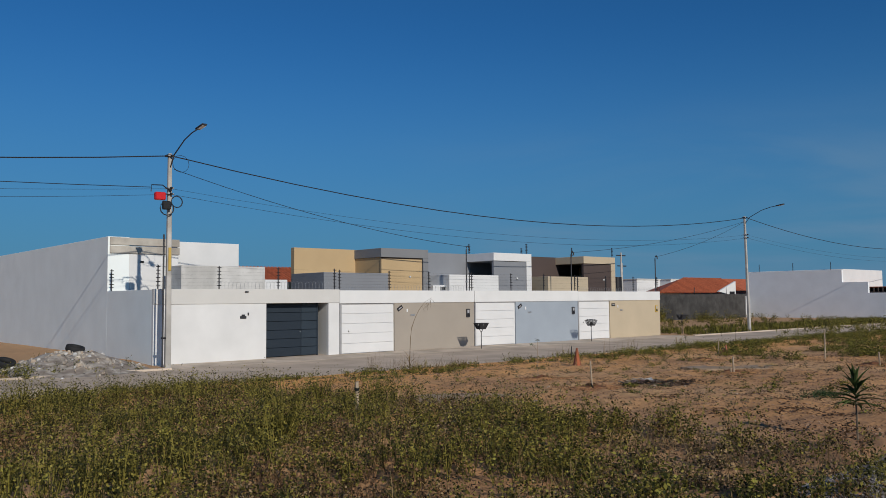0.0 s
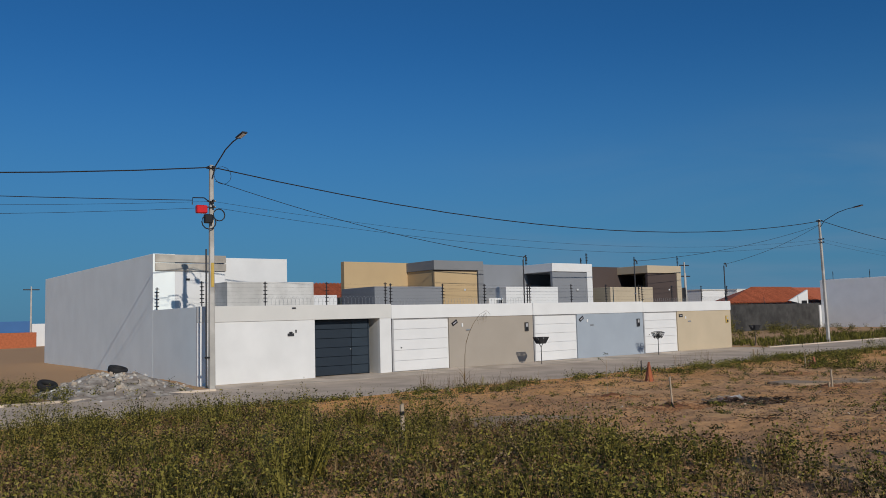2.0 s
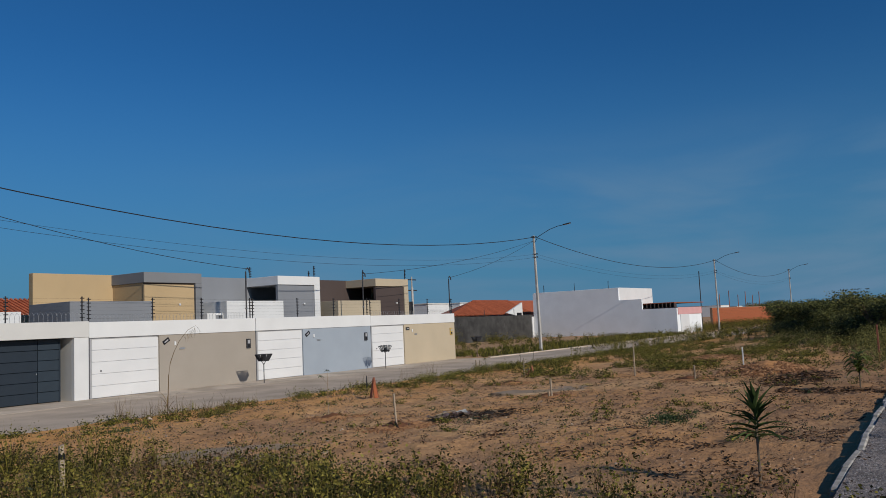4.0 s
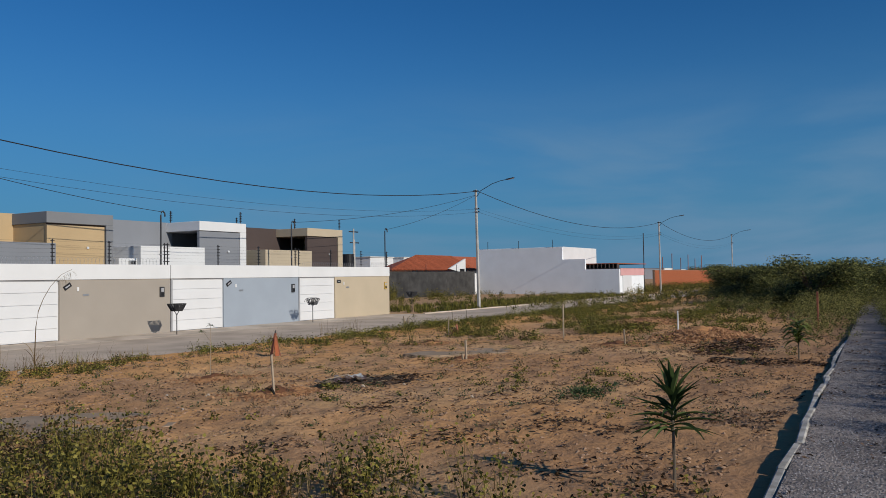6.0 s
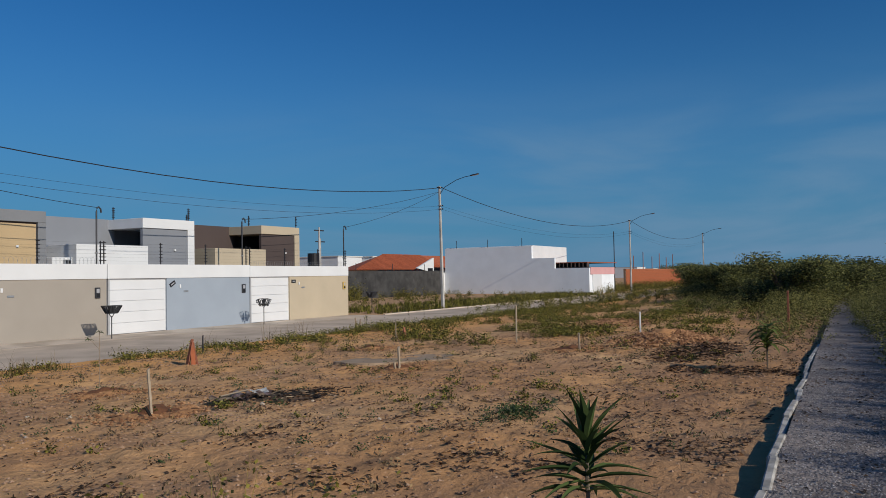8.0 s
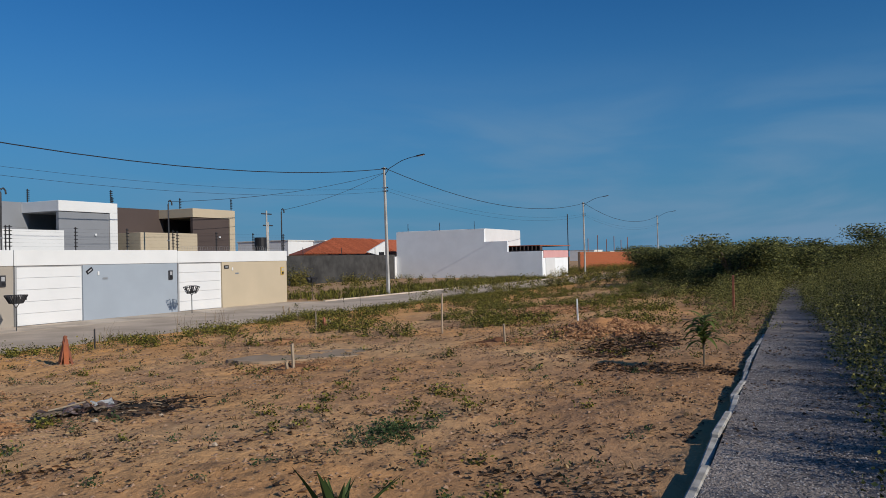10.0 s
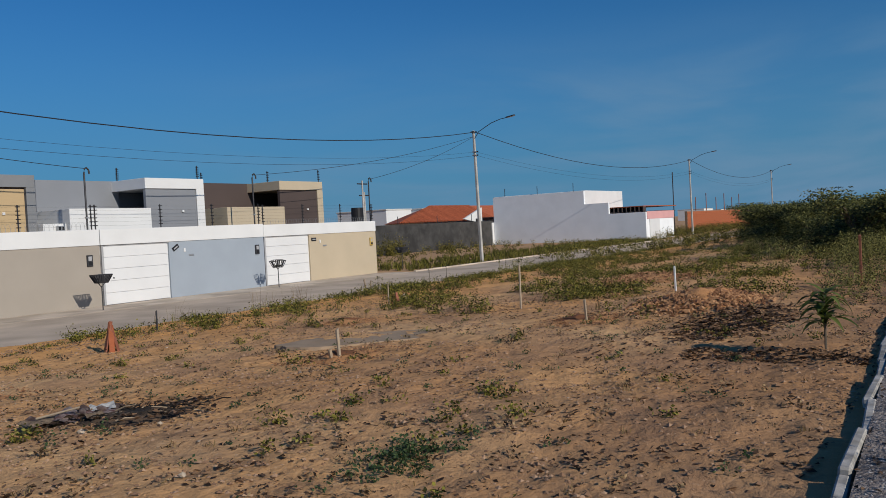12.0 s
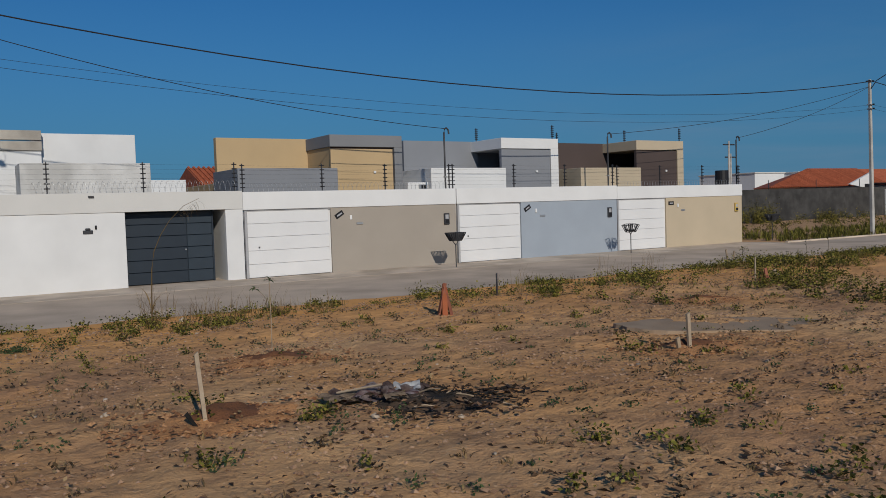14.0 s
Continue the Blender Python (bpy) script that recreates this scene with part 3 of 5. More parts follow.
# ---- street poles and cables ----
def street_pole(x, y, h, lean=0.0, fittings=False, lamp=True):
    p = thing("utility_pole", "grey concrete utility pole with a street lamp arm", "utility pole", "street poles", (x, y, 0))
    bm = bmesh.new()
    vs = box_bm(bm, -0.105, -0.085, -0.6, 0.105, 0.085, h)
    for v in vs[4:]:
        v.co.x = v.co.x * 0.6 - lean
        v.co.y *= 0.7
    bmesh.ops.bevel(bm, geom=list(bm.edges), offset=0.02, segments=1, affect="EDGES")
    part("shaft", bm, POLECON, p)
    arm = [(-lean, 0, h - 0.55), (-lean, -0.35, h - 0.1), (-lean, -1.2, h + 0.3), (-lean, -1.8, h + 0.45), (-lean, -2.25, h + 0.5)]
    a = part("lamp_arm", tube(arm, [0.022, 0.022, 0.021, 0.02, 0.02], 8), DARKMETAL, p)
    head = bmesh.new()
    vs = box_bm(head, -0.095, -0.55, -0.03, 0.095, 0.0, 0.03, 0.02)
    hd = part("lamp_head", head, DARKMETAL, a, "flat dark grey lamp head")
    hd.location, hd.rotation_euler = (-lean, -2.2, h + 0.5), (radians(-8), 0, 0)
    part("lamp_glass", box(-0.07, -0.5, -0.045, 0.07, -0.12, -0.03, 0.004), DOORWHITE, a).matrix_basis = hd.matrix_basis.copy()
    part("clamp", box(-0.13 - lean, -0.13, h - 0.12, 0.11 - lean, 0.13, h - 0.05, 0.01), DARKMETAL, p)
    for z in (h - 0.12, h - 1.25, h - 1.45):
        f = z / h
        part("clamp", box(-0.11 - lean * f, -0.14, z, 0.11 - lean * f, 0.12, z + 0.05, 0.008), GALV, p)
        part("insulator", tube([(-lean * f, -0.14, z + 0.02), (-lean * f, -0.22, z + 0.02)], [0.045, 0.03], 8), BLACK, p)
    if fittings:
        part("splice_box", box(-0.56, -0.2, 5.78, -0.2, 0.0, 6.05, 0.03), RED, p, "red plastic cable splice box")
        part("splice_box", box(-0.32, -0.26, 5.45, -0.04, -0.1, 5.75, 0.03), BLACK, p, "black cable closure")
        part("bracket", tube([(-0.7, -0.12, 6.05), (-0.68, -0.12, 6.28), (-0.3, -0.12, 6.3), (0, -0.12, 6.1)], 0.02, 6), BLACK, p)
        part("label", box(-0.05, -0.105, 3.35, 0.05, -0.09, 4.15, 0.002), YELLOW, p, "narrow yellow marker band")
        for cx, cz, r in ((0.2, 5.75, 0.2), (-0.15, 5.5, 0.24), (0.33, 7.1, 0.3)):
            pts = [(cx + r * math.cos(i * 0.5236), -0.16, cz + r * math.sin(i * 0.5236)) for i in range(13)]
            part("cable_loop", tube(pts, 0.02 if cz < 7 else 0.008, 6), WIREMAT, p)
        part("conduit", tube([(-0.2, -0.05, -0.2), (-0.2, -0.05, 4.6)], 0.032, 8), DARKMETAL, p)
        part("conduit_clip", box(-0.25, -0.1, 1.0, -0.1, 0.0, 1.06, 0.01), BLACK, p)
    return p


POLES = ((-8.13, -1.45, 7.45), (31.4, -1.6, 7.64), (73.5, -1.6, 7.75), (112.5, -1.6, 7.85), (-47, -1.5, 7.45))
street_pole(*POLES[0], fittings=True)
street_pole(*POLES[1], lean=0.22)
for q in POLES[2:]:
    street_pole(*q, lean=0.15)


def cable(name, a, b, sag, r, label="black overhead cable between street poles"):
    a, b = Vector(a), Vector(b)
    pts = [a.lerp(b, i / 16) - Vector((0, 0, sag * 4 * (i / 16) * (1 - i / 16))) for i in range(17)]
    return tagged(part(name, tube(pts, r, 5), WIREMAT), label, "cable", "overhead cables")


def pole_top(i, dz):
    x, y, h = POLES[i]
    return (x - (0 if i == 0 else 0.2), y - 0.12, h + dz)


for i, j in ((4, 0), (0, 1), (1, 2), (2, 3)):
    cable("overhead_cable", pole_top(i, -0.1), pole_top(j, -0.1), 1.35, 0.02)
    cable("telephone_cable", pole_top(i, -1.25), pole_top(j, -1.25), 0.95, 0.005)
    cable("telephone_cable", pole_top(i, -1.45), pole_top(j, -1.45), 1.05, 0.006)
cable("telephone_cable", pole_top(4, -1.3), (-8.8, -1.55, 6.2), 0.5, 0.012)
cable("service_drop", (-8.0, -1.5, 6.9), (7.6, 0.2, 4.85), 0.35, 0.011, "black service cable to a house mast")
cable("service_drop", (31.2, -1.6, 7.3), (15.5, 0.2, 4.82), 0.35, 0.01, "black service cable to a house mast")
cable("service_drop", (31.2, -1.6, 7.3), (23.5, 0.2, 4.8), 0.25, 0.01, "black service cable to a house mast")


# ---- far houses ----
fh = thing("house", "long pale grey-white house with a pink street front", "house")
part("side_wall", box(62.0, 5.1, -0.2, 62.3, 14.9, 4.88, 0), FARWALL, fh)
part("side_wall", box(62.0, 2.7, -0.2, 62.3, 5.1, 3.64, 0), FARWALL, fh)
part("side_wall", box(62.0, -0.8, -0.2, 62.3, 2.7, 2.6, 0), FARWALL, fh)
part("upper_block", box(62.3, 5.1, 0.0, 72.0, 14.9, 4.95, 0.02), WHITE, fh)
part("front_wall", box(62.3, -0.8, -0.1, 70.0, -0.6, 2.55, 0.01), FARWALL, fh)
part("front_band", box(62.3, -0.86, 1.95, 70.0, -0.8, 2.65, 0.01), PINK, fh, "pink painted band")
part("gate", box(62.9, -0.88, 0.0, 65.6, -0.8, 1.95, 0.01), DOORWHITE, fh, "white metal gate")
pg = part("awning", box(62.4, -0.4, 2.62, 72.0, 4.9, 2.7, 0.01), BROWN, fh, "brown tiled awning on rafters")
for i in range(14):
    part("rafter", box(62.35, -0.5 + i * 0.4, 2.7, 62.9, -0.42 + i * 0.4, 3.1, 0.01), BROWN, pg)
part("awning_back", box(62.92, -0.5, 2.7, 63.0, 5.0, 3.1, 0), BROWN, fh)
part("awning_roof", box(62.4, -0.5, 3.1, 72.0, 5.0, 3.18, 0.01), TILE, fh)
for y in (6.2, 10.0, 13.6):
    insulator_post(fh, 62.15, y, 4.88, 5.7)

part("service_mast", tube([(72.0, -0.25, 0.0), (72.0, -0.25, 6.5)], 0.05, 8), DARKMETAL, fh)
rh = thing("house", "low white house with a red clay tile roof", "house")
part("wall", box(56.5, 19.6, 0.0, 79.0, 24.4, 2.8, 0.02), WHITE, rh)
bm = bmesh.new()
pts = [(51.0, 18.6, 2.8), (80.0, 18.6, 2.8), (80.0, 25.4, 2.8), (56.5, 24.6, 2.8), (61.0, 22.0, 4.5), (80.0, 22.0, 4.5)]
vs = [bm.verts.new(p) for p in pts]
for q in ((0, 1, 5, 4), (1, 2, 5), (2, 3, 4, 5), (3, 0, 4), (3, 2, 1, 0)):
    bm.faces.new([vs[i] for i in q])
roof = part("roof", bm, TILE, rh)
for i in range(72):
    x = 51.1 + i * 0.25
    t = min(1.0, (x - 51.0) / 10.0)
    part("roll_tile", tube([(x, 18.55, 2.82), (x, 18.6 + 3.4 * t, 2.82 + 1.7 * t)], 0.07, 5), TILE, roof)
bm = bmesh.new()
vs = [bm.verts.new(p) for p in ((58.4, 16.2, 2.9), (61.9, 16.2, 2.4), (61.9, 16.2, 4.0), (58.4, 16.4, 2.9), (61.9, 16.4, 2.4), (61.9, 16.4, 4.0))]
for q in ((0, 1, 2), (5, 4, 3), (0, 3, 4, 1), (1, 4, 5, 2), (2, 5, 3, 0)):
    bm.faces.new([vs[i] for i in q])
part("gable", bm, WHITE, rh, "white gable of a side porch")
part("porch_window", box(60.6, 16.1, 2.3, 61.5, 16.18, 2.9, 0.01), BLACK, rh)

structure("yard_wall", box(24.0, 15.0, -0.1, 61.9, 15.2, 2.6, 0.01), BLOCKS, "unrendered grey block wall round a yard", "wall")
structure("yard_wall", box(61.6, 14.9, -0.1, 61.98, 15.25, 2.4, 0.01), WHITE, "white gate post of the yard wall", "wall")
for i, x in enumerate((28, 34, 40, 46, 52, 58)):
    tagged(part("wall_post", tube([(x, 15.1, 2.5), (x, 15.1, 3.3)], 0.03, 6), DARKMETAL), "thin dark iron rod on a block wall", "post", "yard wall rods")

for i, (x0, y0, x1, y1, z1) in enumerate(((72, 36, 77.4, 44, 4.75), (80, 36, 84, 44, 4.8), (77.6, 38, 79.9, 42, 4.5), (300, 60, 312, 70, 4.2), (340, 64, 348, 74, 3.8),
                                         (380, 60, 396, 70, 4.4), (420, 70, 432, 78, 4.2), (500, 84, 530, 94, 5), (470, 70, 482, 84, 4.6))):
    f = thing("house", "plain white flat-roofed house in the distance", "house", "distant houses")
    part("wall", box(x0, y0, -0.5, x1, y1, z1, 0.02), WHITE, f)
    part("parapet", box(x0 - 0.1, y0 - 0.1, z1, x1 + 0.1, y1 + 0.1, z1 + 0.15, 0.02), CREAM, f)
tank = thing("water_tank", "dark water tank on a roof", "water tank")
part("tank", tube([(53.8, 25.8, 2.7), (53.8, 25.8, 4.6)], [0.62, 0.6], 16), BLACK, tank)

# far power poles behind the row
for x, y, h in ((55.7, 26.5, 7.4), (57.2, 27.5, 6.3), (-0.4, 69, 6.6)):
    p = thing("power_pole", "slim grey pole with a crossarm in the distance", "utility pole", "distant poles", (x, y, 0))
    part("shaft", tube([(0, 0, -0.3), (0, 0, h)], [0.12, 0.08], 8), POLECON, p)
    part("crossarm", box(-0.8, -0.05, h - 0.4, 0.8, 0.05, h - 0.28, 0.01), DARKMETAL, p)

# half-built brick walls
ruin = thing("brick_wall", "half-built red hollow-brick wall among weeds", "wall")
part("core", box(84, 2.05, -0.2, 112, 2.3, 2.55, 0.01), MORTAR, ruin)
part("core", box(112, 2.05, -0.2, 122, 2.3, 2.0, 0.01), MORTAR, ruin)
bm = bmesh.new()
for j in range(13):
    for i in range(96):
        x = 84 + i * 0.4 + (0.2 if j % 2 else 0)
        if j * 0.2 > 2.0 and x > 111.8:
            continue
        box_bm(bm, x, 2.0, j * 0.2 - 0.1, x + 0.385, 2.05, j * 0.2 + 0.085)
tagged(part("bricks", bm, BRICK, ruin), kind="stuff")
for i, x in enumerate((88, 92.5, 97, 101, 105, 109)):
    part("rebar_column", tube([(x, 2.15, 2.5), (x + 0.05, 2.15, 4.2 + 0.5 * (i % 2))], 0.05, 5), REDWOOD, ruin)

# left background
part_left = thing("house", "low blue building in the distance", "house")
part("wall", box(-16, 70, 0, -0.3, 80, 2.9, 0.02), BLUEP, part_left)
part("wall", box(-0.2, 70, 0, 1.8, 76, 2.6, 0.02), WHITE, part_left)
part("low_wall", box(-14, 66, 0, -0.4, 69.8, 1.7, 0.02), BRICK, part_left)


def mound(name, x, y, rx, ry, h, mat, label, seed, z0=None, n_=28):
    bm = bmesh.new()
    grid = []
    for j in range(n_ + 1):
        row = []
        for i in range(n_ + 1):
            u, v = -1 + 2 * i / n_, -1 + 2 * j / n_
            r = math.sqrt(u * u + v * v)
            k = smooth(1.0, 0.05, r) * (1 + 0.45 * noise.noise(Vector((u * 3, v * 3, seed))) + 0.15 * noise.noise(Vector((u * 11, v * 11, seed))))
            low = -0.06 if z0 is None else z0 + ground_z(x + u * rx, y + v * ry) - 0.02
            row.append(bm.verts.new((x + u * rx, y + v * ry, low + h * k)))
        grid.append(row)
    for j in range(n_):
        for i in range(n_):
            bm.faces.new((grid[j][i], grid[j][i + 1], grid[j + 1][i + 1], grid[j + 1][i]))
    return tagged(part(name, bm, mat, None, "", True), label, "mound")


mound("dirt_mound", -14.6, 25.0, 5.2, 5.0, 1.1, CLAYSOIL, "heap of orange earth beside a house wall", 3.0)
rub = mound("mound", -10.9, 0.1, 3.2, 3.6, 0.62, RUBBLE, "heap of grey building rubble against a side wall", 5.0)


def stone_mesh(name, r, mat, seed):
    bm = bmesh.new()
    bmesh.ops.create_icosphere(bm, subdivisions=1, radius=r)
    rnd = random.Random(seed)
    for v in bm.verts:
        v.co *= rnd.uniform(0.6, 1.25)
        v.co.z *= 0.6
    return mesh_of(name, bm, mat)


rnd = random.Random(4)
chunks = [stone_mesh("rubble_chunk", 0.11, m, i) for i, m in enumerate((RUBBLE, STONE, LIMEWASH, RAWCON))]
for i in range(330):
    u, v = rnd.gauss(0, 0.42), rnd.gauss(0, 0.42)
    r = math.hypot(u, v)
    if r > 1.0:
        continue
    c = new("rubble_chunk", chunks[rnd.choice((0, 0, 0, 1, 2, 3))])
    c.parent = rub
    c.location = (-10.9 + u * 2.6, 0.0 + v * 3.4, 0.6 * smooth(1, 0.05, r))
    c.rotation_euler = (rnd.uniform(0, 6), rnd.uniform(0, 6), rnd.uniform(0, 6))
    k = rnd.choice((0.2, 0.25, 0.3, 0.4, 0.5, 0.65, 0.95))
    c.scale = [k * rnd.uniform(0.6, 1.5) for _ in range(3)]


def tyre(x, y, z, tilt):
    t = thing("tyre", "old black car tyre lying on rubble", "tyre", "old tyres", (x, y, z))
    bm = bmesh.new()
    prof = [(0.19, -0.07), (0.29, -0.095), (0.31, -0.06), (0.31, 0.06), (0.29, 0.095), (0.19, 0.07)]
    rings = [[bm.verts.new((r * math.cos(a * 0.2618), r * math.sin(a * 0.2618), h)) for r, h in prof] for a in range(24)]
    for a in range(24):
        for k in range(6):
            bm.faces.new((rings[a][k], rings[(a + 1) % 24][k], rings[(a + 1) % 24][(k + 1) % 6], rings[a][(k + 1) % 6]))
    part("tread", bm, RUBBER, t, "", True)
    t.rotation_euler = (radians(tilt), radians(10), 0)


tyre(-10.6, 0.4, 0.7, 12)
tyre(-12.6, 1.0, 0.3, 20)

# ---- path, kerb ----
bm = bmesh.new()
xs = [-60 + i * 1.0 for i in range(180)]
prev = None
for x in xs:
    y = kerb_y(x)
    cur = [bm.verts.new((x, y - 0.1, 0.575)), bm.verts.new((x, y - 5.2, 0.56)), bm.verts.new((x, y - 5.2, 0.2)), bm.verts.new((x, y - 0.1, 0.2))]
    if prev:
        for k in range(4):
            bm.faces.new((prev[k], cur[k], cur[(k + 1) % 4], prev[(k + 1) % 4]))
    prev = cur
GRAVELM = material("gravel_bed", (0.31, 0.262, 0.232), rough=1.0, vary=0.4, scale=14, grain=45, bump=1.0, depth=0.03, second=(0.20, 0.17, 0.155), mix_scale=1.2)
structure("gravel_path", bm, GRAVELM, "grey gravel path beside a concrete kerb", "path")
rnd = random.Random(8)
kerb = structure("path_kerb", box(-40, kerb_y(0) - 0.2, 0.2, -39, kerb_y(0) - 0.1, 0.3, 0), KERBCON, "broken concrete kerb stones between path and lot", "kerb")
me = mesh_of("kerb_stone", box(-0.49, -0.036, -0.22, 0.49, 0.036, 0.10, 0.014), KERBCON)
for i in range(29):
    x = -24 + i * 1.0
    if x < -9.5 and i % 3:
        continue
    k = new("kerb_stone", me)
    k.parent = kerb
    k.location = (x, kerb_y(x) - 0.06 + rnd.uniform(-0.03, 0.03), 0.48 + rnd.uniform(-0.03, 0.02))
    k.rotation_euler = (radians(rnd.uniform(-5, 5)), radians(rnd.uniform(-1.2, 1.2)), radians(2 + rnd.uniform(-2.0, 2.0)))


# ---- plants ----
def blades(name, spots, mat, label, category="grass", kind="stuff"):
    """spots: x, y, z, height, spread, blades, width."""
    rnd = random.Random(len(spots))
    verts, faces = [], []
    for x, y, z, h, sp, n_, w in spots:
        for _ in range(n_):
            a, lean, hh = rnd.uniform(0, 6.283), rnd.uniform(0.1, 1.0) * sp, h * rnd.uniform(0.5, 1.1)
            bx, by = x + rnd.gauss(0, sp * 0.3), y + rnd.gauss(0, sp * 0.3)
            dx, dy = math.cos(a), math.sin(a)
            px, py = -dy * w / 2, dx * w / 2
            i = len(verts)
            mx, my = bx + dx * lean * 0.35, by + dy * lean * 0.35
            tx, ty = bx + dx * lean, by + dy * lean
            verts += [(bx - px, by - py, z - 0.03), (bx + px, by + py, z - 0.03), (mx + px, my + py, z + hh * 0.6), (mx - px, my - py, z + hh * 0.6), (tx, ty, z + hh)]
            faces += [(i, i + 1, i + 2, i + 3), (i + 3, i + 2, i + 4)]
    me = bpy.data.meshes.new(name)
    me.from_pydata(verts, [], faces)
    me.materials.append(mat)
    return tagged(new(name, me), label, category, kind=kind)


def leafy(name, spots, mat, label, category="weeds", kind="stuff", stems=None):
    """Bushy weeds: spots x, y, z, height, radius, leaves, leaf size."""
    rnd = random.Random(len(spots) + 7)
    verts, faces = [], []
    for x, y, z, h, r, n_, s in spots:
        twigs = [(rnd.uniform(0, 6.283), rnd.uniform(0.15, 1.0), rnd.uniform(0.55, 1.1)) for _ in range(max(4, n_ // 9))]
        for _ in range(n_):
            a, q, hh = rnd.choice(twigs)
            t = rnd.uniform(0.15, 1.0)
            cx = x + math.cos(a) * r * q * t + rnd.gauss(0, s * 0.9)
            cy = y + math.sin(a) * r * q * t + rnd.gauss(0, s * 0.9)
            cz = z + h * hh * t + rnd.gauss(0, s * 0.7)
            u = Vector((rnd.gauss(0, 1), rnd.gauss(0, 1), rnd.gauss(0, 0.6))).normalized()
            v = u.orthogonal().normalized()
            v = (v * math.cos(a) + u.cross(v) * math.sin(a)) * s * rnd.uniform(0.2, 0.4)
            u = u * s * rnd.uniform(0.6, 1.3)
            c = Vector((cx, cy, cz))
            i = len(verts)
            verts += [tuple(c - u * 0.5), tuple(c + v), tuple(c + u * 0.5), tuple(c - v)]
            faces.append((i, i + 1, i + 2, i + 3))
        for a, q, hh in twigs:
            w = 0.004 + 0.002 * h
            ex, ey, ez = x + math.cos(a) * r * q, y + math.sin(a) * r * q, z + h * hh
            i = len(verts)
            verts += [(x - w, y, z - 0.05), (x + w, y, z - 0.05), (ex, ey, ez)]
            faces.append((i, i + 1, i + 2))
    me = bpy.data.meshes.new(name)
    me.from_pydata(verts, [], faces)
    me.materials.append(mat)
    return tagged(new(name, me), label, category, kind=kind)


def scatter(n_, x0, x1, y0, y1, keep, seed):
    rnd = random.Random(seed)
    out = []
    for _ in range(n_):
        x, y = rnd.uniform(x0, x1), rnd.uniform(y0, y1)
        if rnd.random() < keep(x, y):
            out.append((x, y, ground_z(x, y), rnd))
    return out


def weed_zone(x, y):
    """Thick weeds before the bare lot."""
    border = -9.9 + 0.9 * noise.noise(Vector((y * 0.4, 2.0, 0.0))) - 0.5 * smooth(-19, -16, y)
    d = smooth(border + 0.5, border - 1.2, x) * smooth(kerb_y(x) - 0.1 - 0.9 * smooth(-10, -11.5, x), kerb_y(x) + 0.35 - 0.9 * smooth(-10, -11.5, x), y) * smooth(-10.0, -13.0, y)
    gap = smooth(0.05, -0.35, noise.noise(Vector((x * 0.25, y * 0.25, 9.0))))
    return d * (0.72 + 0.28 * gap)


def clump(x, y, o=8.0):
    return noise.noise(Vector((x * 0.55, y * 0.55, o))) + 0.4 * noise.noise(Vector((x * 1.9, y * 1.9, o)))


S = scatter(9000, -27, -8, -26.3, -9, lambda x, y: weed_zone(x, y) * (0.3 + 0.7 * smooth(-0.35, 0.1, clump(x, y))), 1)
leafy("weeds", [(x, y, z, r.uniform(0.12, 0.3) + 0.42 * smooth(0.0, 0.6, clump(x, y)), r.uniform(0.16, 0.36), 62, 0.036) for x, y, z, r in S], WEED_O, "tall tangled olive-green weeds on the lot")
S = scatter(6000, -27, -8, -26.3, -9, lambda x, y: weed_zone(x, y) * smooth(0.25, -0.3, clump(x, y)), 2)
leafy("dry_weeds", [(x, y, z, r.uniform(0.1, 0.28), r.uniform(0.15, 0.35), 50, 0.034) for x, y, z, r in S], DRYWEED, "low dried brown weeds on the lot")
S = scatter(4200, -27, -8, -26.3, -9, lambda x, y: weed_zone(x, y) * smooth(0.0, 0.35, clump(x, y, 23.0)), 19)
leafy("dry_weeds", [(x, y, z, r.uniform(0.2, 0.42), r.uniform(0.15, 0.32), 44, 0.036) for x, y, z, r in S], RUSTWEED, "rust-brown weeds gone to seed on the lot")
S = scatter(3000, -27, -8, -26.3, -9, weed_zone, 4)
blades("dry_grass", [(x, y, z, r.uniform(0.12, 0.36), r.uniform(0.1, 0.3), 8, 0.007) for x, y, z, r in S], GRASS_D, "dry straw-coloured grass among weeds")
S = scatter(3200, -27, -8, -26, -9, lambda x, y: weed_zone(x, y) * smooth(0.1, 0.5, clump(x, y, 15.0)), 3)
leafy("weeds", [(x, y, z, r.uniform(0.2, 0.5), r.uniform(0.2, 0.4), 60, 0.042) for x, y, z, r in S], GRASS_G, "leafy green weeds on the lot")

rnd = random.Random(61)
leafy("weeds", [(rnd.uniform(-17, -10.6), rnd.uniform(-1.9, -0.7), 0.02, rnd.uniform(0.15, 0.5), rnd.uniform(0.2, 0.4), 60, 0.05) for i in range(70)], GRASS_G, "green weeds at the foot of a rubble heap")
S = scatter(160, -21, -9.5, -24, -13, lambda x, y: weed_zone(x, y) * smooth(0.1, 0.4, clump(x, y, 31.0)), 12)
leafy("weeds", [(x, y, z, r.uniform(0.35, 0.75), r.uniform(0.25, 0.45), 170, 0.04) for x, y, z, r in S], WEED_O, "bushy dark olive weeds standing over the rest")


def green_zone(x, y):
    d = smooth(0.5, 4.5, x + 0.35 * (y + 14)) * smooth(-23.5, -21.5, y) * smooth(-8.3, -9.3, y) * smooth(34, 22, x)
    return d * smooth(-0.05, 0.3, noise.noise(Vector((x * 0.45, y * 0.45, 4.0))) + 0.5 * noise.noise(Vector((x * 1.5, y * 1.5, 4.0)))) * 0.95


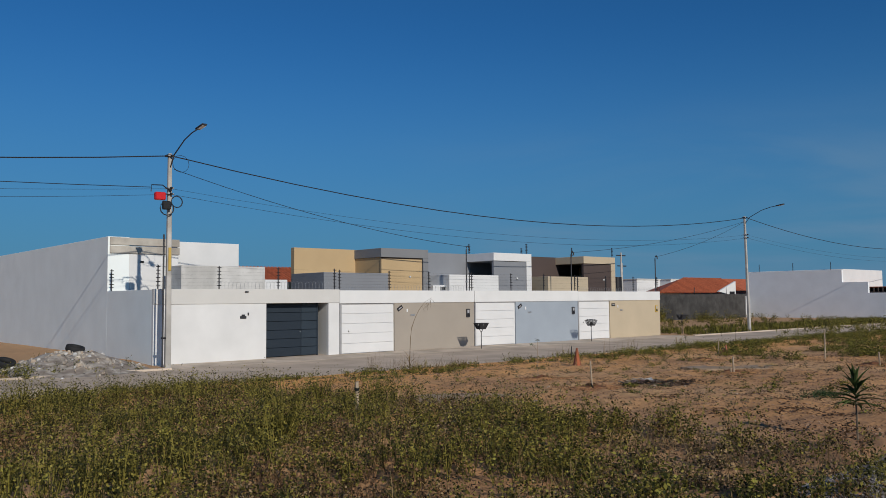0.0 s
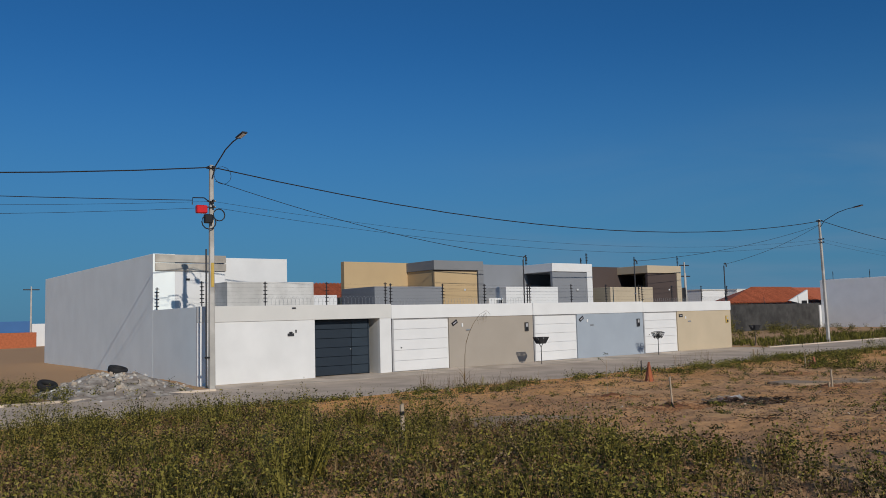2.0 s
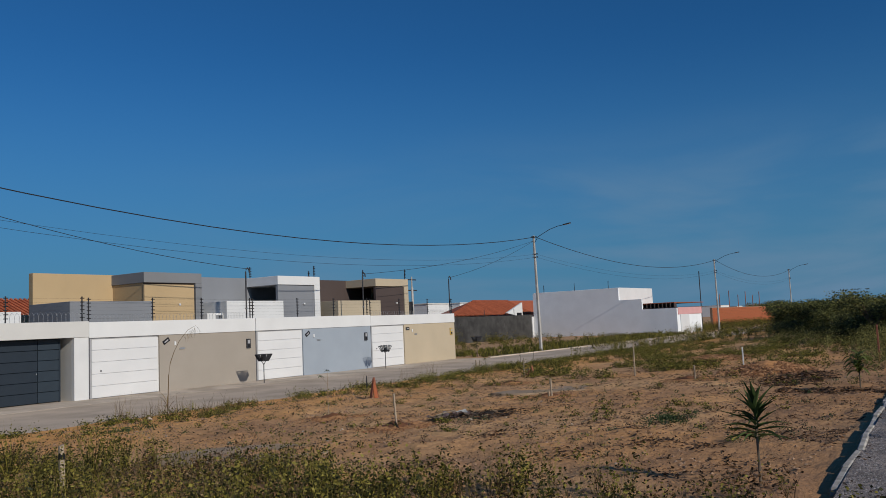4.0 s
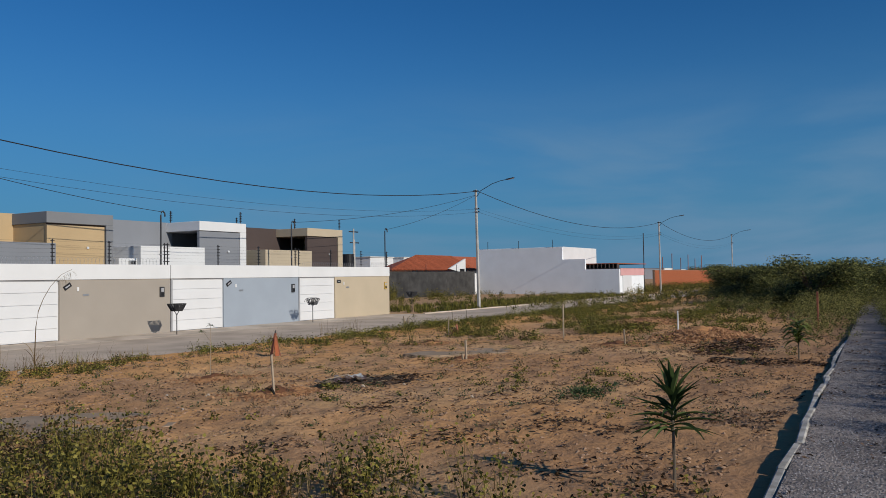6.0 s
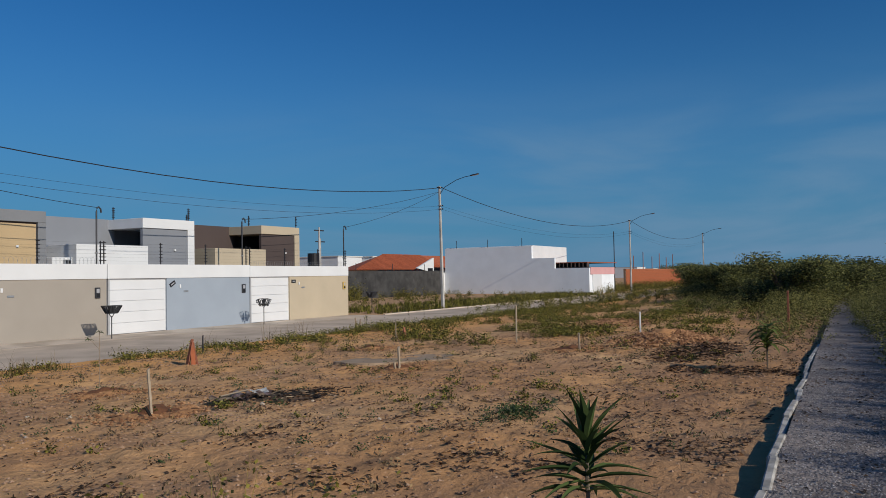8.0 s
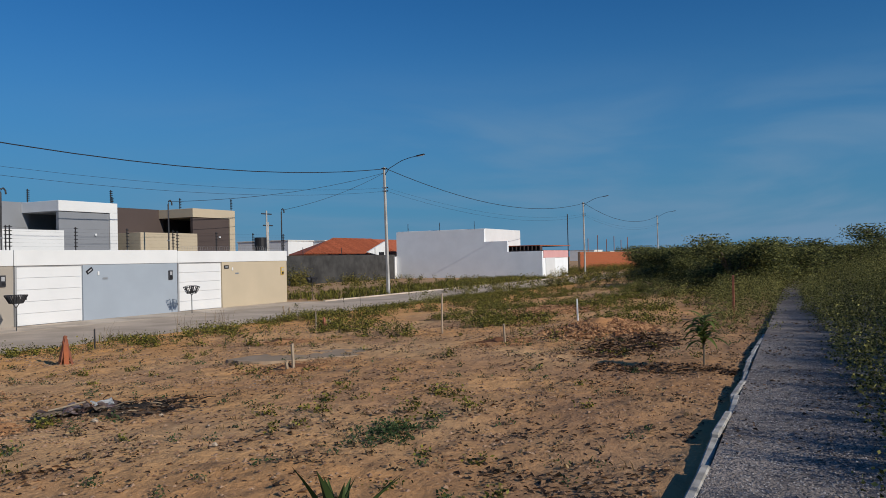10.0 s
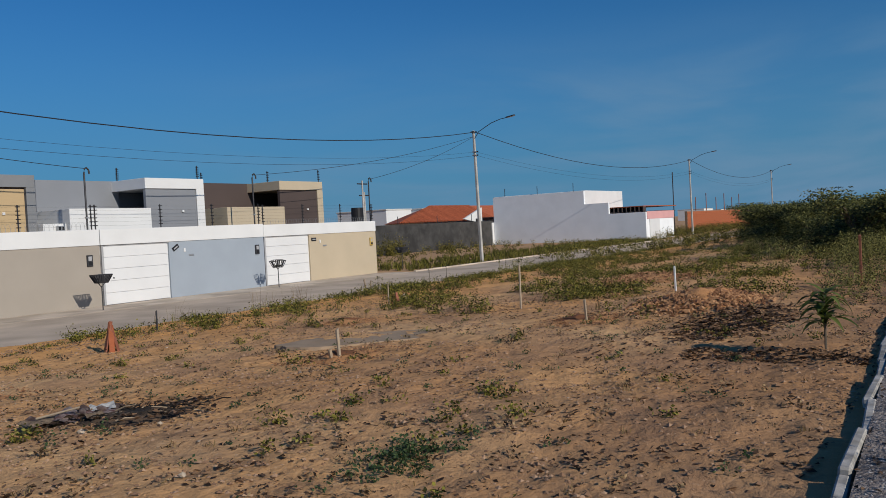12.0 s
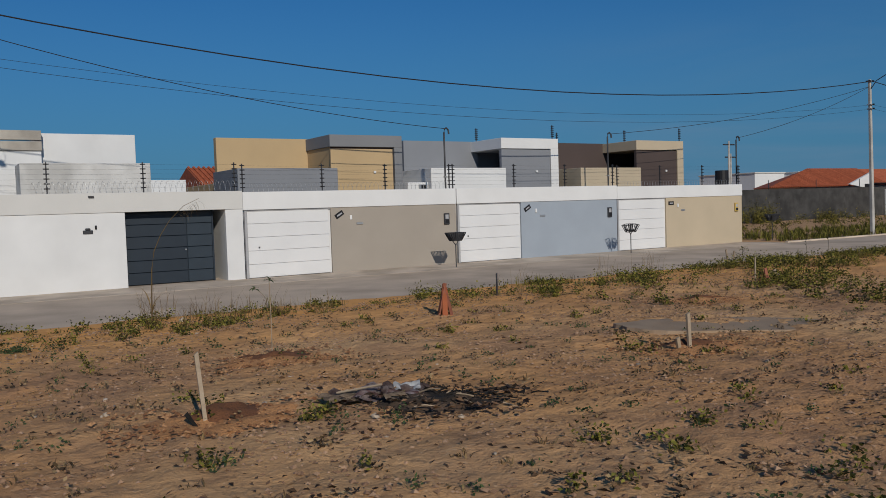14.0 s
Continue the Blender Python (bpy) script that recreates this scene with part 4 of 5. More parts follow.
S = scatter(8500, 0, 34, -23.5, -8, green_zone, 5)
leafy("ground_weeds", [(x, y, z, r.uniform(0.08, 0.32), r.uniform(0.2, 0.42), 46, 0.05) for x, y, z, r in S], GRASS_G, "low green weeds spreading over the earth")
S = scatter(2000, 0, 34, -22.5, -8, green_zone, 6)
blades("grass", [(x, y, z, r.uniform(0.06, 0.22), 0.16, 14, 0.01) for x, y, z, r in S], GRASS_D, "dry grass tufts on the earth")


def edge_zone(x, y):
    bare = smooth(-1.8, -0.8, x) * smooth(4.4, 3.0, x)
    return (1 - bare) * smooth(-9.9, -9.2, y) * smooth(-8.2, -8.6, y) * smooth(-0.25, 0.2, noise.noise(Vector((x * 0.6, y * 0.3, 1.0))))


S = scatter(2400, -14, 45, -10.0, -8.0, edge_zone, 7)
leafy("verge_weeds", [(x, y, z, r.uniform(0.05, 0.2), r.uniform(0.15, 0.4), 40, 0.05) for x, y, z, r in S], GRASS_G, "green creeping weeds along the street edge")
S = scatter(1500, -14, 45, -10.0, -8.0, lambda x, y: edge_zone(x, y) * smooth(0.0, 0.3, noise.noise(Vector((x * 0.3, 5.0, 1.0)))), 8)
blades("verge_grass", [(x, y, z, r.uniform(0.1, 0.34), 0.16, 12, 0.009) for x, y, z, r in S], GRASS_G, "tufts of green grass along the street edge")
S = scatter(1700, 24, 62, -2.1, 2.5, lambda x, y: 0.8, 9)
blades("verge_grass", [(x, y, z, r.uniform(0.15, 0.4), 0.2, 14, 0.02) for x, y, z, r in S], GRASS_G, "green grass verge before a vacant plot")
S = scatter(900, 24, 62, 2.5, 15.8, lambda x, y: 0.6 * smooth(-0.1, 0.3, noise.noise(Vector((x * .3, y * .3, 2.0)))) + 0.4 * smooth(13.5, 15.5, y), 10)
leafy("plot_weeds", [(x, y, z, r.uniform(0.15, 0.5) + 0.7 * smooth(13.5, 15.5, y), r.uniform(0.2, 0.5), 50, 0.09) for x, y, z, r in S], WEED_O, "scrubby weeds on a vacant plot")
S = [(-12.4, -15.4), (-11.6, -16.4), (-14.0, -13.2), (-13.2, -14.6), (-11.0, -17.2), (-15.5, -12.6), (-12.9, -16.8)]
leafy("weed_bush", [(x, y, ground_z(x, y), 0.7, 0.5, 420, 0.035) for x, y in S] + [(-14.5, -20.1, ground_z(-14.5, -20.1), 0.9, 0.5, 900, 0.034), (-14.2, -19.8, ground_z(-14.2, -19.8), 0.75, 0.45, 600, 0.034), (-14.9, -20.3, ground_z(-14.9, -20.3), 0.7, 0.4, 500, 0.034)], WEED_O, "knee-high bushy weeds on the lot")
S = scatter(420, -17, -9.2, -2.4, 3.0, lambda x, y: 0.75 * smooth(2.6, 3.8, math.hypot(x + 10.9, y)) + 0.12, 16)
leafy("weeds", [(x, y, max(z, 0.0), r.uniform(0.15, 0.5), r.uniform(0.2, 0.4), 60, 0.05) for x, y, z, r in S], GRASS_G, "green weeds beside a rubble heap")
S = scatter(150, -8.8, 5, -24.6, -10, lambda x, y: 0.9, 41)
leafy("lot_tuft", [(x, y, z, r.uniform(0.03, 0.1), r.uniform(0.1, 0.22), 50, 0.035) for x, y, z, r in S], GRASS_G, "small green weed tufts on bare earth")
S = [(-2.3, -15.4), (-5.82, -18.97), (-5.6, -18.8), (-2.87, -21.88), (-4.26, -21.24), (-3.82, -22.74), (-6.78, -19.7), (-4.5, -20.69), (-1.71, -18.17), (-3.62, -20.86), (-3.0, -22.1)]
leafy("lot_tuft", [(x, y, ground_z(x, y), 0.1, 0.24, 110, 0.036) for x, y in S], GRASS_G, "low leafy weed tufts on bare earth")
rnd = random.Random(52)
S = [(-5.15 + rnd.gauss(0, 0.33), -22.5 + rnd.gauss(0, 0.15)) for i in range(30)] + [(-7.4 + 0.1 * math.cos(i * 2.4) * (i % 7), -12.6 + 0.1 * math.sin(i * 2.4) * (i % 7)) for i in range(16)]
leafy("creeper_mat", [(x, y, ground_z(x, y), 0.06, 0.17, 45, 0.03) for x, y in S], CREEPER, "flat mat of bluish creeping weed on bare earth")
S = [(-4.5 + rnd.gauss(0, 0.55), -11.3 + rnd.gauss(0, 0.35)) for i in range(16)] + [(-3.0 + rnd.gauss(0, 0.4), -11.1 + rnd.gauss(0, 0.25)) for i in range(9)] + [(-5.5 + rnd.gauss(0, 0.8), -12.0 + rnd.gauss(0, 0.5)) for i in range(14)]
leafy("lot_tuft", [(x, y, ground_z(x, y), rnd.uniform(0.06, 0.2), 0.24, 70, 0.04) for x, y in S], GRASS_G, "yellow-green weeds near the street edge")
blades("lot_grass", [(x, y, ground_z(x, y), rnd.uniform(0.15, 0.35), 0.2, 14, 0.008) for x, y in S[:25]], GRASS_D, "pale grass tufts near the street edge")
S = scatter(1300, -9.6, 7, -24.8, -10.5, lambda x, y: 0.15 + 0.7 * smooth(0.0, 0.4, noise.noise(Vector((x * .5, y * .9, 16.0)))), 53)
leafy("dead_tuft", [(x, y, z, r.uniform(0.02, 0.07), r.uniform(0.05, 0.16), 26, 0.034) for x, y, z, r in S], DRYWEED, "small dead weed tufts on bare earth")
S = scatter(900, -8.5, 6, -24.8, -9.5, lambda x, y: 0.25 + 0.5 * smooth(0.1, 0.4, noise.noise(Vector((x * .6, y * .6, 6.0)))), 11)
leafy("lot_weeds", [(x, y, z, r.uniform(0.02, 0.07), r.uniform(0.06, 0.22), 26, 0.03) for x, y, z, r in S], CREEPER, "small creeping weeds scattered on bare earth")
rnd = random.Random(57)
leafy("yard_shrub", [(42.5 + rnd.gauss(0, 0.9), 13.3 + rnd.gauss(0, 0.4), 0.1, rnd.uniform(0.9, 1.9), 0.7, 190, 0.1) for i in range(14)] + [(51.5 + rnd.gauss(0, 1.5), 13.6, 0.1, rnd.uniform(0.5, 1.1), 0.6, 120, 0.09) for i in range(12)], WEED_O, "dark shrubs growing along a block wall", "shrub")
S = scatter(1100, -9, 8, -24.8, -9.5, lambda x, y: 0.5, 12)
blades("lot_litter", [(x, y, z, r.uniform(0.01, 0.05), r.uniform(0.06, 0.16), 9, 0.008) for x, y, z, r in S], GRASS_D, "dead leaves and straw on bare earth")




def path_side(x, y):
    k = kerb_y(x) - y
    return smooth(1.0, 1.3, k + 0.4 * smooth(2, 12, x)) * smooth(-9, -6, x)


S = scatter(3000, -9, 32, -32, -24.3, path_side, 13)
leafy("path_weeds", [(x, y, 0.5, r.uniform(0.35, 0.9) + 0.9 * smooth(1.3, 3.2, kerb_y(x) - y), r.uniform(0.25, 0.5), 130, 0.036) for x, y, z, r in S], PATHWEED, "tall leaning weeds beside a gravel path")
S = scatter(900, 4, 34, -25.2, -20.5, lambda x, y: 0.75 * smooth(4.0, 7, x) * smooth(-23.2, -24.3, y - 0.10 * (x - 5)) * smooth(kerb_y(x) - 0.25, kerb_y(x), y), 14)
leafy("path_weeds", [(x, y, z, r.uniform(0.2, 0.6) + 0.4 * smooth(8, 14, x), r.uniform(0.25, 0.45), 110, 0.04) for x, y, z, r in S], PATHWEED, "tall weeds beside a gravel path")
S = scatter(1500, 13, 46, -25, -6, lambda x, y: smooth(1.0, -2.5, y - (-21.0 + 0.28 * (x - 13))) * 0.9 + 0.05, 25)
leafy("scrub", [(x, y, z, r.uniform(0.25, 0.9), r.uniform(0.3, 0.6), 100, 0.05) for x, y, z, r in S], PATHWEED, "thick green and yellow scrub before low trees")
S = scatter(500, 63, 112, -1.6, 1.6, lambda x, y: 0.8, 35)
leafy("scrub", [(x, y, z, r.uniform(0.4, 1.1), r.uniform(0.4, 0.8), 70, 0.1) for x, y, z, r in S], WEED_O, "rank weeds before a half-built wall")
S = scatter(800, 30, 100, -22, -3, lambda x, y: 0.75, 15)
leafy("scrub", [(x, y, z, r.uniform(0.3, 1.0), r.uniform(0.4, 0.8), 70, 0.11) for x, y, z, r in S], WEED_O, "knee-high scrub on open ground")


def tree(x, y, h, spread, seed, n_leaf=2600, z0=0.3):
    rnd = random.Random(seed)
    t = thing("tree", "dark green thorn tree with a broad low crown", "tree", "scrub trees", (x, y, z0))
    bm = bmesh.new()
    tips = []
    tube_bm(bm, [(0, 0, -0.3), (0.05, 0, h * 0.22), (0.1, 0.05, h * 0.35)], [0.13, 0.1, 0.08], 7)
    for i in range(16):
        a, q = rnd.uniform(0, 6.283), rnd.uniform(0.3, 1.0)
        e = Vector((math.cos(a) * spread * q, math.sin(a) * spread * q, h * rnd.uniform(0.18, 0.95)))
        m = Vector((0.1 + e.x * 0.45, 0.05 + e.y * 0.45, h * 0.35 + (e.z - h * 0.35) * 0.65))
        tube_bm(bm, [(0.08, 0.03, h * 0.28), m, e], [0.06, 0.04, 0.015], 5)
        tips += [e, m, (e + m) / 2, m.lerp(e, 0.75)]
    part("trunk", bm, BARK, t)
    verts, faces = [], []
    for _ in range(n_leaf):
        c = rnd.choice(tips) + Vector([max(-1.7, min(1.7, rnd.gauss(0, 1))) * k for k in (spread * 0.16, spread * 0.16, h * 0.085)])
        if c.z < h * 0.04:
            continue
        u = Vector((rnd.gauss(0, 1), rnd.gauss(0, 1), rnd.gauss(0, 0.5))).normalized()
        v = u.orthogonal().normalized() * 0.026
        u *= rnd.uniform(0.035, 0.075)
        i = len(verts)
        verts += [tuple(c - u), tuple(c + v), tuple(c + u), tuple(c - v)]
        faces.append((i, i + 1, i + 2, i + 3))
    me = bpy.data.meshes.new("crown")
    me.from_pydata(verts, [], faces)
    me.materials.append(TREE_L)
    crown = new("crown", me)
    crown.parent = t
    return t


rnd = random.Random(21)
trees = [tree(0, 0, 1.95, 2.0, 30 + i, 11000) for i in range(4)]
spots = [(22.5, -22.3, 1.1), (25, -20.5, 0.75), (27.5, -22.5, 1.1), (31, -18.5, 1.0), (29, -24, 1.0), (35, -17.5, 0.95), (38, -21, 1.1), (41, -15.5, 0.9)]
for i in range(70):
    x = rnd.uniform(30, 115)
    y = -14.5 + (x - 42) * 0.12 - rnd.uniform(0, 26)
    spots.append((x, y, rnd.uniform(0.55, 1.15)))
for i in range(16):
    spots.append((rnd.uniform(22, 50), rnd.uniform(-42, -29), rnd.uniform(1.0, 1.5)))
for i in range(14):
    spots.append((rnd.uniform(122, 150), rnd.uniform(-10, 8), rnd.uniform(1.1, 1.5)))
for i, (x, y, s) in enumerate(spots):
    if i < 4:
        t = trees[i]
        t.location = (x, y, 0.4)
        t.scale = (s, s, s)
    else:
        t = copy_thing(trees[i % 4], pose(x, y, 0.4, 0, 0, rnd.uniform(0, 360)))
        t.scale = (s * rnd.uniform(0.9, 1.3), s * rnd.uniform(0.9, 1.3), s)


# ---- things on the lot ----
def leaf_strip(bm, base, az, up, length, width, droop, fold=0.25):
    """One long leaf: a folded, arching strip."""
    d = Vector((math.cos(az), math.sin(az), 0))
    side = Vector((-math.sin(az), math.cos(az), 0))
    prev = None
    n_ = 6
    p = Vector(base)
    ang = up
    for i in range(n_ + 1):
        t = i / n_
        w = width * (0.35 + 1.3 * t if t < 0.4 else 0.87 * (1 - t) / 0.6 + 0.02)
        nrm = Vector((-d.x * math.sin(ang), -d.y * math.sin(ang), math.cos(ang)))
        cur = [bm.verts.new(p - side * w / 2 + nrm * fold * w), bm.verts.new(p), bm.verts.new(p + side * w / 2 + nrm * fold * w)]
        if prev:
            bm.faces.new((prev[0], cur[0], cur[1], prev[1]))
            bm.faces.new((prev[1], cur[1], cur[2], prev[2]))
        prev = cur
        p = p + (d * math.cos(ang) + Vector((0, 0, math.sin(ang)))) * (length / n_)
        ang -= droop / n_


def young_palm(x, y):
    z = ground_z(x, y)
    rnd = random.Random(5)
    t = thing("sapling", "young green lance-leaved plant on a thin stem", "plant", "", (x, y, z))
    part("stem", tube([(0.01, 0, -0.1), (0.012, 0.0, 0.25), (0, 0, 0.52), (0, 0, 0.72)], [0.013, 0.011, 0.010, 0.006], 6), BARK, t)
    for i in range(40):
        f = i / 39
        up = radians(2 + 74 * f ** 1.1 + rnd.uniform(-15, 15))
        bm = bmesh.new()
        leaf_strip(bm, (0, 0, 0.42 + 0.28 * f), i * 2.4 + rnd.uniform(-0.4, 0.4), up, rnd.uniform(0.24, 0.40) * (1 - 0.2 * f), rnd.uniform(0.045, 0.07), rnd.uniform(0.2, 1.0) * (1.15 - 0.6 * f), 0.3)
        part("leaf", bm, PALM_L, t)
    return t


def seedling(x, y, h):
    """Thin bare stem with two small tufts of leaves near its top."""
    z = ground_z(x, y)
    rnd = random.Random(9)
    t = thing("sapling", "thin bare seedling with two tufts of dark leaves", "plant", "", (x, y, z))
    part("stem", tube([(0, 0, -0.1), (0.01, 0.01, h * 0.5), (0.0, 0.0, h)], [0.007, 0.006, 0.004], 6), WOOD, t)
    part("twig", tube([(0.005, 0.0, h * 0.7), (-0.1, 0.03, h * 0.84), (-0.17, 0.03, h * 0.9)], [0.004, 0.003, 0.003], 5), WOOD, t)
    for cx, cy, cz in ((0, 0, h), (-0.17, 0.03, h * 0.9)):
        for i in range(9):
            bm = bmesh.new()
            leaf_strip(bm, (cx, cy, cz - 0.01 * (i % 3)), i * 2.4 + rnd.uniform(-0.4, 0.4), radians(rnd.uniform(0, 40)), rnd.uniform(0.06, 0.11), 0.032, 1.0, 0.15)
            part("leaf", bm, PALM_L, t)
    return t


def young_tree(x, y):
    z = ground_z(x, y)
    rnd = random.Random(6)
    t = thing("sapling", "small fruit tree sapling with drooping broad leaves", "plant", "", (x, y, z))
    part("stem", tube([(0, 0, -0.1), (0.01, 0.0, 0.35), (-0.01, 0, 0.64)], [0.014, 0.012, 0.008], 6), BARK, t)
    for i in range(46):
        h = 0.28 + 0.36 * i / 46
        bm = bmesh.new()
        leaf_strip(bm, (0, 0, h), i * 2.4 + rnd.uniform(-0.4, 0.4), radians(rnd.uniform(5, 50)), rnd.uniform(0.24, 0.42), rnd.uniform(0.08, 0.12), rnd.uniform(0.7, 1.9), 0.1)
        part("leaf", bm, BROADLEAF, t)
    return t


young_palm(-9.33, -24.78)
seedling(-4.9, -15.62, 0.95)
young_tree(-0.05, -24.45)


def stake(x, y, h, lean_x, lean_y, mat, label, w=0.022, band=False):
    z = ground_z(x, y)
    s = thing("stake", label, "stake", "marker stakes", (x, y, z))
    bm = bmesh.new()
    vs = box_bm(bm, -w, -w * 0.6, -0.12, w, w * 0.6, h)
    for v in vs[4:]:
        v.co.x += lean_x
        v.co.y += lean_y
        v.co.z += 0.01 * (1 if v.co.x > lean_x else -1)
    part("shaft", bm, mat, s)
    if band:
        part("band", box(lean_x * 0.75 - w - 0.004, lean_y * 0.75 - w, h * 0.72, lean_x * 0.8 + w + 0.004, lean_y * 0.8 + w, h * 0.82, 0.003), BLACK, s)
    return s


PALEWOOD = material("pale_wood", (0.34, 0.27, 0.195), rough=0.9, vary=0.2, scale=9, per_object=0.15)
stake(-6.48, -18.52, 0.56, -0.06, 0.0, PALEWOOD, "pale wooden stake beside a dug hole", 0.015)
stake(-6.5, -18.64, 0.14, -0.16, 0.02, CHAR, "short charred stick leaning in loose soil", 0.013)
stake(-1.3, -18.7, 0.4, -0.03, 0.0, PALEWOOD, "pale wooden stake beside a dug hole")
stake(-1.5, -18.75, 0.14, -0.05, 0.0, WOOD, "short wooden stub in loose soil")
stake(1.3, -11.5, 0.46, 0.0, 0, DARKMETAL, "thin dark iron peg in the earth", 0.015)
stake(4.7, -18.25, 0.88, 0.02, 0, PALEWOOD, "long thin pale wooden stake", 0.02)
stake(7.4, -20.5, 0.52, -0.03, 0, WHITE, "white painted wooden stake", 0.024)
stake(2.5, -20.6, 0.36, -0.06, 0, PALEWOOD, "pale wooden stake by turned soil")
stake(-11.8, -17.9, 0.55, -0.02, 0, PALEWOOD, "wooden stake with a black band", 0.026, True)
stake(8.1, -23.92, 1.02, 0.02, 0, REDWOOD, "rust-red wooden post in the weeds", 0.035)
stake(11.4, -9.0, 0.5, -0.12, 0, WOOD, "grey weathered stick by the street")
stake(11.7, -8.9, 0.42, 0.05, 0, WOOD, "grey weathered stick by the street")
stake(5.6, -14.3, 0.5, 0.0, 0, PALEWOOD, "thin pale stake in the earth", 0.014)


def plank_tripod(x, y, s, n_, label):
    """Rough red-brown boards leaning together."""
    z = ground_z(x, y)
    t = thing("board_guard", label, "board guard", "planting guards", (x, y, z))
    rnd = random.Random(n_)
    for i in range(n_):
        a = 6.283 * i / n_ + 0.4
        bm = bmesh.new()
        h = s * rnd.uniform(0.6, 1.1)
        vs = box_bm(bm, -0.045, -0.012, -0.05, 0.045, 0.012, h)
        for v in vs[4:]:
            v.co.x *= 0.75
            v.co.z += rnd.uniform(-0.03, 0.02)
        p = part("board", bm, REDWOOD if i % 3 else BRICK, t)
        p.matrix_basis = Matrix.Translation((0.105 * math.cos(a), 0.105 * math.sin(a), 0)) @ Matrix.Rotation(a + 1.5708, 4, "Z") @ Matrix.Rotation(radians(-13), 4, "X")
    return t


plank_tripod(-1.52, -14.05, 0.46, 5, "reddish boards leaning together round a seedling")
plank_tripod(5.4, -14.65, 0.3, 3, "small reddish boards leaning together")


def slab(x, y, rx, ry, turn, label):
    """Thin crust of spilled cement with a ragged edge."""
    bm = bmesh.new()
    z = sum(ground_z(x + dx, y + dy) for dx in (-0.5, 0, 0.5) for dy in (-0.4, 0, 0.4)) / 9 + 0.012
    n_ = 44
    ring = []
    for i in range(n_):
        a = 6.283 * i / n_
        k = 1 + 0.16 * noise.noise(Vector((math.cos(a) * 1.7, math.sin(a) * 1.7, x))) + 0.05 * noise.noise(Vector((math.cos(a) * 7, math.sin(a) * 7, x)))
        u, v = rx * k * math.cos(a), ry * k * math.sin(a)
        ring.append((x + u * math.cos(turn) - v * math.sin(turn), y + u * math.sin(turn) + v * math.cos(turn)))
    top = [bm.verts.new((px, py, z)) for px, py in ring]
    low = [bm.verts.new((px + (px - x) * 0.02, py + (py - y) * 0.02, z - 0.2)) for px, py in ring]
    bm.faces.new(top)
    for i in range(n_):
        bm.faces.new((low[i], low[(i + 1) % n_], top[(i + 1) % n_], top[i]))
    return tagged(part("cement_spill", bm, SPILL), label, "cement spill", "cement spills")


slab(0.45, -17.8, 1.35, 0.6, -0.72, "flat grey crust of spilled cement on the earth")
slab(-9.3, -18.0, 1.25, 0.75, -0.9, "flat pale crust of spilled cement beside weeds")


def dug_hole(x, y, rx, ry, turn_seed):
    z = 0.0
    mound("soil_spoil", x, y, rx * 2.4, ry * 2.4, 0.06, CLAYSOIL, "orange spoil round a planting hole", turn_seed, z, 24)
    # the hole is a low mound in a darker colour, not sunk
    m = mound("planting_hole", x + 0.05, y + 0.12, rx, ry, 0.07, DARKSOIL, "low patch of darker soil marking a dug planting hole", turn_seed + 1, z + 0.035, 20)
    return m


for i, (x, y, rx, ry) in enumerate(((-6.38, -18.49, 0.42, 0.3), (-1.2, -18.65, 0.4, 0.3), (-4.9, -15.85, 0.42, 0.3), (2.6, -15.6, 0.5, 0.3), (2.7, -20.5, 0.45, 0.3))):
    dug_hole(x, y, rx, ry, 11.0 + 3 * i)
em = mound("earth_mound", 5.4, -21.6, 2.1, 1.2, 0.22, CLAYSOIL, "low heap of turned orange earth", 31.0, 0.0, 40)
mound("earth_mound", 11.5, -18.5, 2.6, 1.4, 0.1, CLAYSOIL, "low heap of turned orange earth", 37.0, 0.0, 30)


